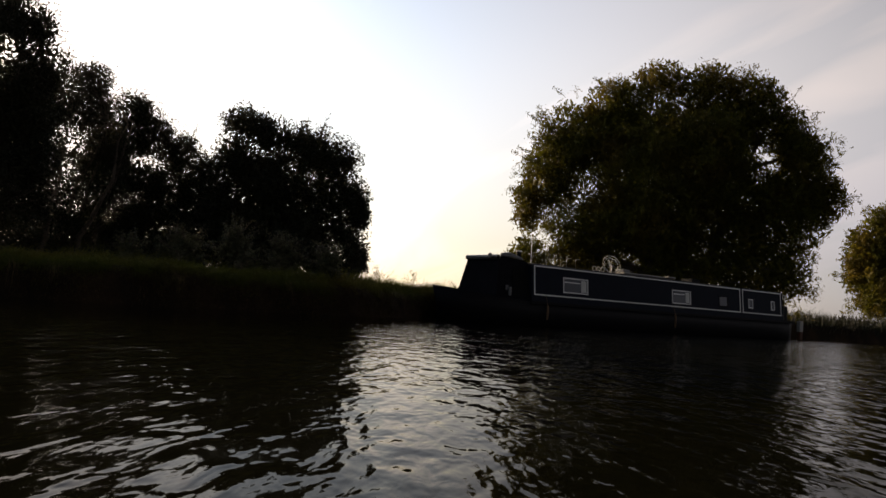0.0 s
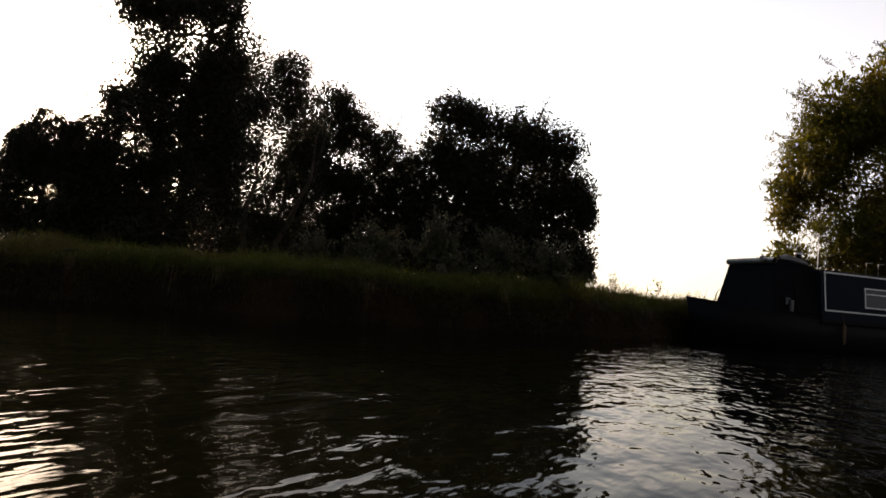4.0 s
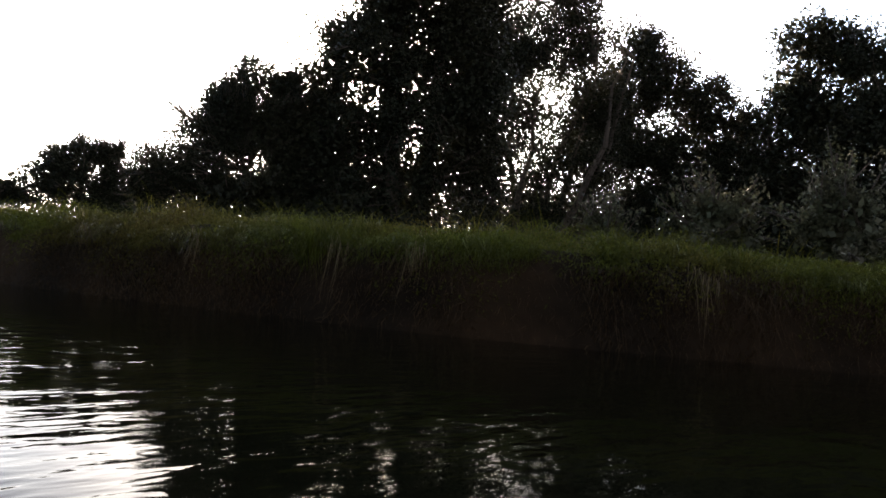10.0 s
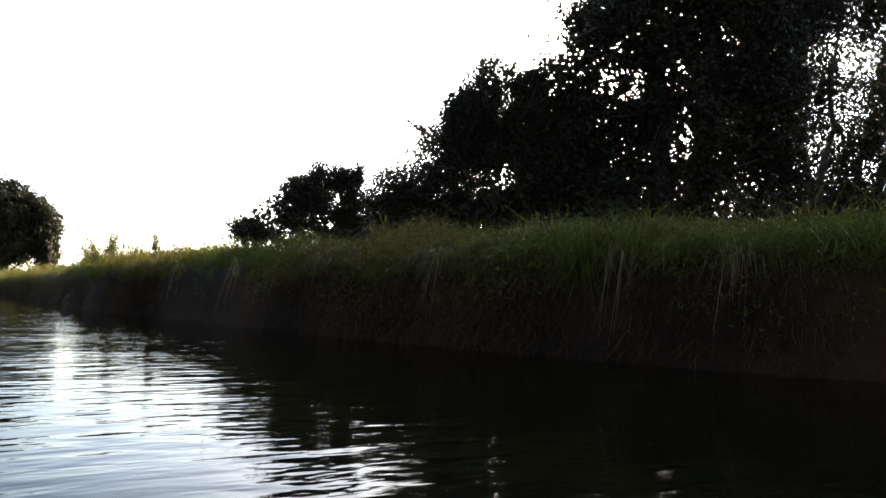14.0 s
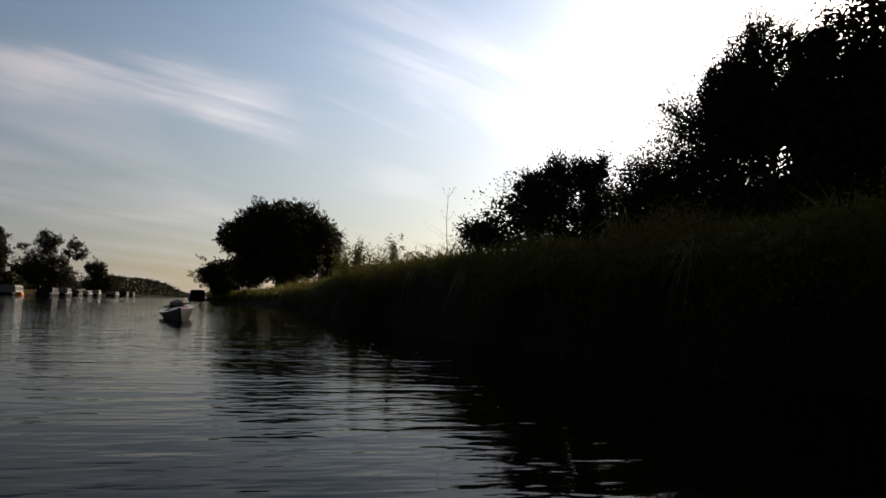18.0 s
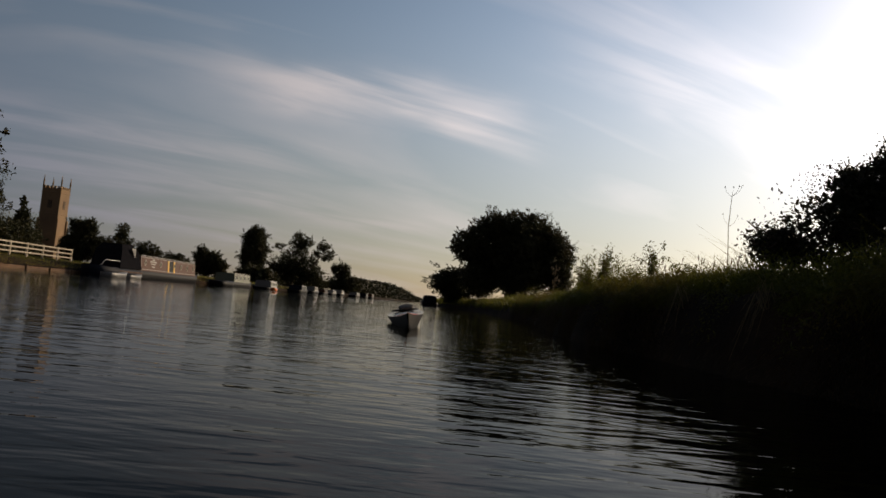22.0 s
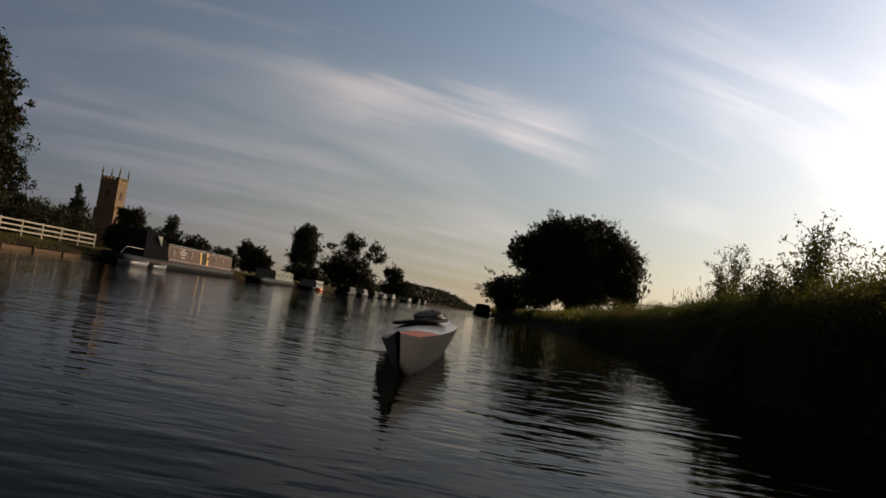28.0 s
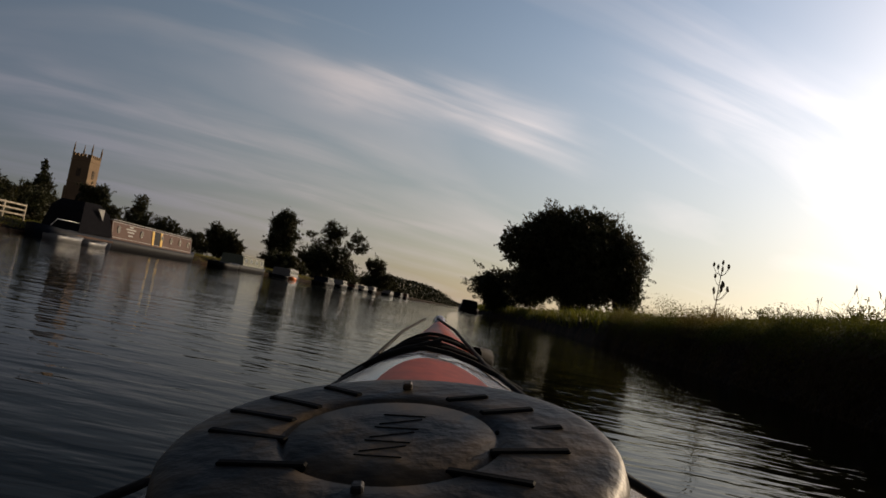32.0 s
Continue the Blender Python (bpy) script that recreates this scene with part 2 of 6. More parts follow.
def water_material():
    m = bpy.data.materials.new("canal_water")
    m.use_nodes = True
    n, l = m.node_tree.nodes, m.node_tree.links
    b = n["Principled BSDF"]
    b.inputs["Base Color"].default_value = (0.003, 0.003, 0.0015, 1)
    b.inputs["Roughness"].default_value = 0.02
    b.inputs["IOR"].default_value = 1.27
    b.inputs["Specular IOR Level"].default_value = 0.04
    co = n.new("ShaderNodeTexCoord")

    def waves(scale, stretch, angle, detail=2.0, distortion=0.3):
        mp = n.new("ShaderNodeMapping")
        mp.inputs["Rotation"].default_value = (0, 0, radians(angle))
        mp.inputs["Scale"].default_value = (scale, scale * stretch, 1)
        l.new(co.outputs["Object"], mp.inputs[0])
        t = n.new("ShaderNodeTexNoise")
        t.inputs["Scale"].default_value, t.inputs["Detail"].default_value = 1.0, detail
        t.inputs["Distortion"].default_value = distortion
        l.new(mp.outputs[0], t.inputs["Vector"])
        return t.outputs["Fac"]

    total = None
    for scale, stretch, angle, weight in ((21.0, 0.35, 8, 0.12), (9.0, 0.4, 20, 0.6), (3.4, 0.35, -15, 0.8), (1.3, 0.45, 12, 0.9), (0.5, 0.5, 40, 1.0)):
        mul = n.new("ShaderNodeMath")
        mul.operation = "MULTIPLY"
        mul.inputs[1].default_value = weight
        l.new(waves(scale, stretch, angle), mul.inputs[0])
        if total is None:
            total = mul.outputs[0]
        else:
            ad = n.new("ShaderNodeMath")
            ad.operation = "ADD"
            l.new(total, ad.inputs[0])
            l.new(mul.outputs[0], ad.inputs[1])
            total = ad.outputs[0]
    bn = n.new("ShaderNodeBump")
    bn.inputs["Strength"].default_value, bn.inputs["Distance"].default_value = 1.0, 0.02
    # the open eastern stretch is ruffled by the wind, the lee of the western bank is calmer
    at = n.new("ShaderNodeSeparateXYZ")
    l.new(co.outputs["Object"], at.inputs[0])
    lee = n.new("ShaderNodeMapRange")
    lee.interpolation_type = "SMOOTHSTEP"
    lee.inputs["From Min"].default_value, lee.inputs["From Max"].default_value = -6.0, 0.5
    lee.inputs["To Min"].default_value, lee.inputs["To Max"].default_value = 0.47, 1.8
    l.new(at.outputs["X"], lee.inputs["Value"])
    gust = n.new("ShaderNodeMapRange")
    gust.inputs["From Min"].default_value, gust.inputs["From Max"].default_value = 0.35, 0.65
    gust.inputs["To Min"].default_value, gust.inputs["To Max"].default_value = 0.55, 1.05
    l.new(waves(0.12, 0.6, 10), gust.inputs["Value"])
    both = n.new("ShaderNodeMath")
    both.operation = "MULTIPLY"
    l.new(lee.outputs[0], both.inputs[0])
    l.new(gust.outputs[0], both.inputs[1])
    l.new(both.outputs[0], bn.inputs["Strength"])
    l.new(total, bn.inputs["Height"])
    l.new(bn.outputs[0], b.inputs["Normal"])
    return m


def glass_material(name, tint=(0.02, 0.025, 0.03)):
    m = bpy.data.materials.new(name)
    m.use_nodes = True
    b = m.node_tree.nodes["Principled BSDF"]
    b.inputs["Base Color"].default_value = (*tint, 1)
    b.inputs["Roughness"].default_value = 0.05
    return m


WATER = water_material()
# near-black base holds the shade under the overhanging grass at the bank foot
SHADED_SOIL = material("shaded_soil", (0.012, 0.008, 0.005), 0.95, var=0.4, scale=1.2, bump=0.9, bump_scale=9, other=(0.026, 0.015, 0.008), other_at=(0.4, 0.6), other_scale=0.7, spec=0.05)
BARK = material("bark", (0.06, 0.045, 0.033), 0.95, var=0.35, scale=3, bump=0.8, bump_scale=18)
# near-black leaf colour carries the backlit shade of the bank trees
LEAF_SHADED = leaf_material("leaf_shaded", (0.019, 0.022, 0.012), (0.027, 0.025, 0.012), 0.14)
LEAF_WILLOW = leaf_material("leaf_willow", (0.075, 0.072, 0.009), (0.11, 0.08, 0.012), 0.4)
LEAF_PALE = leaf_material("leaf_pale", (0.065, 0.068, 0.036), (0.130, 0.114, 0.078))
LEAF_FAR = leaf_material("leaf_far", (0.028, 0.031, 0.013), (0.042, 0.036, 0.014), 0.22)
GRASS_GREEN = leaf_material("grass_green", (0.085, 0.094, 0.014), (0.12, 0.1, 0.02), 0.5)
GRASS_DRY = leaf_material("grass_dry", (0.075, 0.045, 0.021), (0.045, 0.028, 0.013), 0.3)
# brighter than the bank grass: sunlight on the verge is put into its colour
VERGE_SUNLIT = leaf_material("verge_grass", (0.17, 0.17, 0.04), (0.22, 0.16, 0.05), 0.35)
LEAF_WOOD = leaf_material("leaf_wood", (0.024, 0.028, 0.013), (0.034, 0.033, 0.014), 0.1)
LEAF_BANK = leaf_material("leaf_bank", (0.078, 0.084, 0.013), (0.11, 0.08, 0.02), 0.5)
STRAW = leaf_material("straw", (0.24, 0.18, 0.1), (0.16, 0.11, 0.06), 0.35)
STEM_DRY = material("stem_dry", (0.13, 0.09, 0.045), 0.9, var=0.3)
STONE = material("church_stone", (0.2, 0.125, 0.065), 0.9, var=0.22, scale=0.5, bump=0.5, bump_scale=3, other=(0.14, 0.088, 0.048), other_scale=0.25)
SLATE = material("slate_roof", (0.045, 0.04, 0.036), 0.9, var=0.25, scale=1.0, spec=0.1)
FENCE_WHITE = material("weathered_white_paint", (0.34, 0.29, 0.22), 0.7, var=0.25, scale=3, spec=0.2)
WHITE_PAINT = material("white_paint", (0.25, 0.235, 0.21), 0.5, var=0.15, scale=2)
COACH_WHITE = material("coach_line_white", (0.78, 0.77, 0.73), 0.5, var=0.1, scale=2)
NAVY = material("navy_paint", (0.006, 0.009, 0.016), 0.6, var=0.2, scale=1.5, spec=0.08)
BLACK_PAINT = material("black_hull_paint", (0.004, 0.004, 0.005), 0.55, var=0.3, scale=2, spec=0.1)
MAROON = material("maroon_paint", (0.075, 0.028, 0.016), 0.5, var=0.15, scale=1, spec=0.15)
GREY_GREEN = material("grey_green_paint", (0.12, 0.135, 0.1), 0.5, var=0.2, scale=1, spec=0.15)
BROWN = material("brown_paint", (0.06, 0.028, 0.018), 0.55, var=0.2, scale=1, spec=0.12)
GREY_PAINT = material("grey_paint", (0.11, 0.11, 0.108), 0.45, var=0.15)
CANVAS = material("black_canvas", (0.011, 0.011, 0.013), 1.0, var=0.25, scale=3, bump=0.5, bump_scale=12, spec=0.0)
YELLOW = material("yellow_paint", (0.65, 0.36, 0.03), 0.45, var=0.1)
ORANGE = material("orange_paint", (0.75, 0.17, 0.03), 0.4, var=0.1)
METAL = material("grey_metal", (0.45, 0.45, 0.44), 0.4, 0.8, var=0.2)
ROPE = material("rope", (0.5, 0.46, 0.38), 0.9, var=0.25, scale=20)
TIMBER = material("weathered_timber", (0.11, 0.06, 0.03), 0.9, var=0.35, scale=2, bump=0.5, bump_scale=14, single=0.3)
GLASS = glass_material("window_glass")
CURTAIN = material("net_curtain", (0.5, 0.5, 0.47), 0.9, var=0.2, scale=6)


# ---------------------------------------------------------------- mesh helpers
def mesh_np(name, verts, faces, mat, smooth=False):
    verts = np.asarray(verts, dtype=np.float32)
    faces = np.asarray(faces, dtype=np.int32)
    me = bpy.data.meshes.new(name)
    k = faces.shape[1]
    me.vertices.add(len(verts))
    me.vertices.foreach_set("co", verts.ravel())
    me.loops.add(faces.size)
    me.loops.foreach_set("vertex_index", faces.ravel())
    me.polygons.add(len(faces))
    me.polygons.foreach_set("loop_start", np.arange(0, faces.size, k, dtype=np.int32))
    if smooth:
        me.polygons.foreach_set("use_smooth", np.ones(len(faces), dtype=bool))
    me.materials.append(mat)
    me.update(calc_edges=True)
    return me


def part(name, shape, mat, parent=None, label="", smooth=False):
    """Links a bmesh or a mesh as one object, under a thing or a part."""
    if isinstance(shape, bmesh.types.BMesh):
        me = bpy.data.meshes.new(name)
        if smooth:
            for f in shape.faces:
                f.smooth = True
        shape.to_mesh(me)
        shape.free()
        me.materials.append(mat)
    else:
        me = shape
    ob = new(name, me)
    if parent is not None:
        ob.parent = parent
    if label:
        tagged(ob, label)
    return ob


def thing(name, label, category, m=None, group="", kind=""):
    ob = new(name)
    ob.matrix_world = m if m is not None else Matrix()
    return tagged(ob, label, category, group, kind)


def box(bm, x0, x1, y0, y1, z0, z1, bevel=0.0, m=None):
    r = bmesh.ops.create_cube(bm, size=1.0, matrix=Matrix.LocRotScale(((x0 + x1) / 2, (y0 + y1) / 2, (z0 + z1) / 2), None, (x1 - x0, y1 - y0, z1 - z0)))
    vs = r["verts"]
    if bevel:
        es = list({e for v in vs for e in v.link_edges})
        q = bmesh.ops.bevel(bm, geom=es, offset=bevel, segments=1, affect="EDGES")
        vs = q["verts"]
    if m is not None:
        bmesh.ops.transform(bm, matrix=m, verts=vs)
    return bm


def boxed(x0, x1, y0, y1, z0, z1, bevel=0.0):
    return box(bmesh.new(), x0, x1, y0, y1, z0, z1, bevel)


def tube(points, radii, sides=6):
    """Vertices and quads of a tapered tube along points."""
    pts = np.asarray(points, float)
    rad = np.broadcast_to(np.asarray(radii, float), (len(pts),))
    t = np.gradient(pts, axis=0)
    t /= np.linalg.norm(t, axis=1)[:, None] + 1e-9
    ref = np.where(np.abs(t[:, 2:3]) > 0.9, np.array([[1.0, 0, 0]]), np.array([[0, 0, 1.0]]))
    u = np.cross(t, ref)
    u /= np.linalg.norm(u, axis=1)[:, None] + 1e-9
    v = np.cross(t, u)
    a = np.arange(sides) * 2 * np.pi / sides
    ring = pts[:, None] + rad[:, None, None] * (np.cos(a)[None, :, None] * u[:, None] + np.sin(a)[None, :, None] * v[:, None])
    n = len(pts)
    i = np.arange(n - 1)[:, None] * sides
    j = np.arange(sides)[None]
    k = (j + 1) % sides
    quads = np.stack([i + j, i + k, i + sides + k, i + sides + j], -1).reshape(-1, 4)
    return ring.reshape(-1, 3), quads


def merged(pieces):
    vs, fs, off = [], [], 0
    for v, f in pieces:
        vs.append(v)
        fs.append(f + off)
        off += len(v)
    return np.concatenate(vs), np.concatenate(fs)


def rod(name, points, radii, mat, parent, sides=6, label=""):
    v, f = tube(points, radii, sides)
    return part(name, mesh_np(name, v, f, mat, True), mat, parent, label)


# ---------------------------------------------------------------- the lie of the land
# waterlines from east to west, then far west; canal width about 25 m
NORTH = [(420, 395), (57.45, 70.8), (28.44, 47.52), (11.97, 34.79), (1.52, 26.72), (-0.96, 23.91), (-2.02, 20.56), (-3.71, 17.99), (-5.84, 16.29), (-7.98, 14.9), (-11.07, 14.08),
         (-15.5, 13.8), (-20.5, 13.4), (-33, 14.1), (-60, 14.0), (-85, 12.8), (-110, 9.8), (-200, 6.0), (-400, 2.0), (-1500, -16)]
SOUTH = [(440, 372), (80, 50), (50, 24), (28, 4), (18, -5), (12, -9.5), (7, -11.5), (2, -12.4), (-3, -12.7), (-8, -12.7), (-14, -12.6),
         (-20, -12.5), (-28, -12.4), (-40, -12.3), (-64, -12.2), (-86, -12.2), (-112, -12.6), (-200, -14.5), (-400, -19), (-1500, -42)]


def resampled(line, per):
    out = []
    p = [Vector((*q, 0)) for q in line]
    for i in range(len(p) - 1):
        a, b = p[i], p[i + 1]
        c, d = p[max(i - 1, 0)], p[min(i + 2, len(p) - 1)]
        k = per[i]
        for s in range(k):
            t = s / k
            # gentle curve through the points
            la = min((b - a).length / max((a - c).length, 1e-3), 1.0) if i else 0
            lb = min((b - a).length / max((d - b).length, 1e-3), 1.0) if i < len(p) - 2 else 0
            ma = ((a - c) * la + (b - a)) / 2 if i else (b - a)
            mb = ((d - b) * lb + (b - a)) / 2 if i < len(p) - 2 else (b - a)
            h = (2 * t**3 - 3 * t**2 + 1) * a + (t**3 - 2 * t**2 + t) * ma + (-2 * t**3 + 3 * t**2) * b + (t**3 - t**2) * mb
            out.append((h.x, h.y))
    out.append(line[-1])
    return np.array(out)


PER = [4, 8, 14, 10, 8, 8, 8, 8, 8, 8, 14, 16, 24, 30, 16, 14, 14, 8, 6]
N_LINE, S_LINE = resampled(NORTH, PER), resampled(SOUTH, PER)


def inland(line, side):
    t = np.gradient(line, axis=0)
    t /= np.linalg.norm(t, axis=1)[:, None]
    return np.stack([t[:, 1], -t[:, 0]], -1) * side


N_IN, S_IN = inland(N_LINE, 1), inland(S_LINE, -1)
# bank profiles: metres inland from the waterline, height
N_PROFILE = [(-3.0, -1.2), (-0.5, -0.35), (0.0, 0.0), (0.05, 0.2), (0.14, 0.46), (0.28, 0.68), (0.55, 0.81), (1.5, 0.86), (3.0, 0.86)]
S_PROFILE = [(-2.0, -1.2), (-0.1, -0.6), (0.0, 0.02), (0.05, 0.22), (0.5, 0.36), (1.2, 0.54), (2.5, 0.7), (4.0, 0.78)]


def bump_height(x, y, amount):
    return amount * (noise.noise((x * 0.45, y * 0.45, 1.7)) + 0.5 * noise.noise((x * 1.6, y * 1.6, 4.1)))


def land():
    rows_out = []
    count = len(N_LINE)
    ang_n = np.interp(np.arange(count), [0, count - 1], [radians(42), radians(181)])
    ang_s = np.interp(np.arange(count), [0, count - 1], [radians(400), radians(182)])
    for i in range(count):
        line = []
        p, q = N_LINE[i], N_IN[i]
        crest = p + q * 3.0
        far = np.array([-40 + 3200 * math.cos(ang_n[i]), 20 + 3200 * math.sin(ang_n[i])])
        if i == count - 1:
            far = np.array([-3400.0, crest[1] + 30])
        for f, z in ((1.0, 0.9), (0.25, 0.9), (0.06, 0.9), (0.02, 0.88), (0.006, 0.86), (0.0022, 0.86)):
            c = crest + (far - crest) * f
            line.append((c[0], c[1], z))
        for d, z in reversed(N_PROFILE):
            c = p + q * d
            if -0.1 < d < 2:
                w = bump_height(c[0], c[1], 0.10)
                c = c + q * w
                z = z + (bump_height(c[0] + 9, c[1], 0.07) if z > 0.3 else 0)
            line.append((c[0], c[1], z))
        p, q = S_LINE[i], S_IN[i]
        crest = p + q * 4.0
        far = np.array([-40 + 3200 * math.cos(ang_s[i]), -20 + 3200 * math.sin(ang_s[i])])
        if i == count - 1:
            far = np.array([-3400.0, crest[1] - 60])
        for d, z in S_PROFILE:
            c = p + q * d
            line.append((c[0], c[1], z))
        for f, z in ((0.0022, 0.8), (0.006, 0.82), (0.02, 0.85), (0.06, 0.9), (0.25, 0.9), (1.0, 0.9)):
            c = crest + (far - crest) * f
            line.append((c[0], c[1], z))
        rows_out.append(line)
    v = np.array(rows_out)
    a, b = v.shape[:2]
    i, j = np.meshgrid(np.arange(a - 1), np.arange(b - 1), indexing="ij")
    k = (i * b + j).ravel()
    f = np.stack([k, k + 1, k + b + 1, k + b], -1)
    ob = part("ground", mesh_np("ground", v.reshape(-1, 3), f, SHADED_SOIL, True), SHADED_SOIL)
    tagged(ob, "rough grassy canal banks and flat fields to the horizon", "ground", kind="structure")


land()


def canal():
    a = N_LINE + N_IN * 0.6
    b = S_LINE + S_IN * 0.04
    cols = np.linspace(0, 1, 9)
    v = np.stack([np.stack([a[:, 0] * (1 - s) + b[:, 0] * s, a[:, 1] * (1 - s) + b[:, 1] * s, np.zeros(len(a))], -1) for s in cols], 1)
    n, m = v.shape[:2]
    i, j = np.meshgrid(np.arange(n - 1), np.arange(m - 1), indexing="ij")
    k = (i * m + j).ravel()
    f = np.stack([k, k + 1, k + m + 1, k + m], -1)
    ob = part("water", mesh_np("water", v.reshape(-1, 3), f, WATER, True), WATER)
    tagged(ob, "dark green canal water with small wind ripples", "water", kind="structure")


canal()
GROUND_Z = 0.86


# ---------------------------------------------------------------- trees
def leaf_cloud(p, size, rng, droop=0.0, aspect=0.5, far=False):
    """A small pointed leaf at each place: a diamond, or far off a triangle; returns vertices and faces."""
    count = len(p)
    d = rng.normal(0, 1, (count, 3))
    d[:, 2] -= droop
    d /= np.linalg.norm(d, axis=1)[:, None]
    s = np.cross(d, rng.normal(0, 1, (count, 3)))
    s /= np.linalg.norm(s, axis=1)[:, None] + 1e-9
    L = size * rng.uniform(0.55, 1.45, (count, 1))
    if far:
        v = np.stack([p - d * L / 2 + s * L * aspect * 0.45, p + d * L / 2, p - d * L / 2 - s * L * aspect * 0.45], 1).reshape(-1, 3)
        return v, np.arange(count * 3).reshape(-1, 3)
    v = np.stack([p - d * L / 2, p + s * L * aspect / 2, p + d * L / 2, p - s * L * aspect / 2], 1).reshape(-1, 3)
    return v, np.arange(count * 4).reshape(-1, 4)


def unit(rng, n):
    d = rng.normal(0, 1, (n, 3))
    return d / np.linalg.norm(d, axis=1)[:, None]


def tree(name, label, x, y, lobes, trunks, leaf_mat, leaf_count, leaf_size, seed, clump=0.32, droop=0.0, base=GROUND_Z,
         trunk_r=0.16, aspect=0.5, twigs=90, density=1.0, sprays=60, group="", inner=0.05, turn=0.0, haze=0.0, wobble=0.035, spray=1.0):
    """lobes: (dx, dy, height of centre, rx, ry, rz) masses of the crown; trunks: (dx, dy, lean x, lean y).
    Each mass is broken into boughs, each bough into clumps of leaves, with leafy sprays that stick out."""
    rng = np.random.default_rng(seed)
    ob = thing(name, label, "shrub" if "shrub" in name or "bush" in name else "tree", Matrix.Translation((x, y, base)) @ Matrix.Rotation(radians(turn), 4, "Z"), group)
    boughs = []
    for dx, dy, dz, rx, ry, rz in lobes:
        k = int(12 + 7 * (rx * ry * rz) ** (2 / 3))
        d = unit(rng, k)
        r = rng.uniform(0.3, 1.0, (k, 1)) ** 0.5
        c = np.array([dx, dy, dz]) + d * r * np.array([rx, ry, rz]) * rng.uniform(0.6, 1.0, (k, 1))
        rad = (rx * ry * rz) ** (1 / 3) * rng.uniform(0.12, 0.4, k)
        boughs.append(np.concatenate([c, rad[:, None]], 1))
    bo = np.concatenate(boughs)
    bo = bo[bo[:, 2] > 0.05]
    bo = bo[rng.uniform(0, 1, len(bo)) < density]
    # clumps on the boughs
    w = bo[:, 3] ** 2
    n_cl = max(80, int(leaf_count / 42))
    pick = rng.choice(len(bo), n_cl, p=w / w.sum())
    cl = bo[pick, :3] + unit(rng, n_cl) * (bo[pick, 3:4] * rng.uniform(0.3, 1.1, (n_cl, 1)))
    size_cl = clump * rng.uniform(0.5, 1.3, n_cl)
    pick = rng.integers(0, n_cl, leaf_count)
    p = cl[pick] + rng.normal(0, 0.36, (leaf_count, 3)) * size_cl[pick, None]
    # broader shaded leaves inside each mass
    size = np.full(leaf_count, leaf_size)
    if inner:
        vol = np.array([(q[3] * q[4] * q[5]) ** (2 / 3) for q in lobes])
        k = int(leaf_count * inner)
        q = np.array(lobes)[rng.choice(len(lobes), k, p=vol / vol.sum())]
        p[:k] = q[:, :3] + unit(rng, k) * rng.uniform(0, 1, (k, 1)) ** 0.45 * 0.84 * q[:, 3:]
        size[:k] = leaf_size * 2.0
    # loose leaves between the boughs let the sky through
    if haze:
        k = int(leaf_count * haze)
        q = np.array(lobes)[rng.integers(0, len(lobes), k)]
        p[-k:] = q[:, :3] + unit(rng, k) * rng.uniform(0, 1, (k, 1)) ** 0.33 * 1.3 * q[:, 3:]
    pieces, tops = [], []
    top = max(q[2] + q[5] for q in lobes)
    for dx, dy, lx, ly in trunks:
        n = 9
        h = top * rng.uniform(0.66, 0.8)
        s = np.linspace(0, 1, n)
        wob = rng.normal(0, wobble * h / 6, (n, 2)).cumsum(0)
        pts = np.stack([dx + lx * s**1.2 + wob[:, 0], dy + ly * s**1.2 + wob[:, 1], -0.3 + h * s], -1)
        pieces.append(tube(pts, trunk_r * (1 - 0.85 * s) * (1 + 0.6 * np.exp(-s * 14)), 8))
        tops.append(pts)
    allp = np.concatenate([t[2:] for t in tops])
    reach = bo[rng.permutation(len(bo))[:twigs]]
    for q, c4 in enumerate(reach):
        c = c4[:3]
        cand = allp[allp[:, 2] < c[2] + 0.2]
        if not len(cand):
            cand = allp[:1]
        k = np.argmin(np.linalg.norm(cand - c, axis=1) + rng.uniform(0, 0.8, len(cand)))
        a = cand[k]
        gap = np.linalg.norm(c - a)
        mid = (a + c) / 2 + rng.normal(0, 0.09, 3) * gap + np.array([0, 0, 0.08 * gap])
        s = np.linspace(0, 1, 6)[:, None]
        pts = (1 - s) ** 2 * a + 2 * s * (1 - s) * mid + s**2 * c
        r0 = trunk_r * (0.34 if q % 4 == 0 else 0.17)
        pieces.append(tube(pts, np.linspace(r0, r0 * 0.12 + 0.003, 6), 5))
    # leafy sprays on the outline
    mid_c = np.array([np.mean([q[0] for q in lobes]), np.mean([q[1] for q in lobes]), top * 0.45])
    extra = []
    for k in range(sprays):
        b4 = bo[rng.integers(0, len(bo))]
        out = b4[:3] - mid_c
        out = out / (np.linalg.norm(out) + 1e-6) + rng.normal(0, 0.35, 3) + np.array([0, 0, 0.25 - droop * 0.4])
        out /= np.linalg.norm(out)
        a = b4[:3] + out * b4[3] * 0.6
        L = spray * rng.uniform(0.3, 1.0) * min(b4[3] + 0.4, 0.9 + 2 * leaf_size)
        s = np.linspace(0, 1, 4)[:, None]
        pts = a + out * L * s
        pieces.append(tube(pts, np.linspace(0.012, 0.004, 4), 4))
        m = int(8 + 26 * L * (0.1 / leaf_size) ** 0.5)
        t = rng.uniform(0.15, 1.05, (m, 1))
        extra.append(a + out * L * t + rng.normal(0, 0.05, (m, 3)))
    if extra:
        p = np.concatenate([p] + extra)
    size = np.concatenate([size, np.full(len(p) - len(size), leaf_size)])[:, None]
    for v, f in pieces[:len(trunks)]:
        part("trunk", mesh_np("trunk", v, f, BARK, True), BARK, ob)
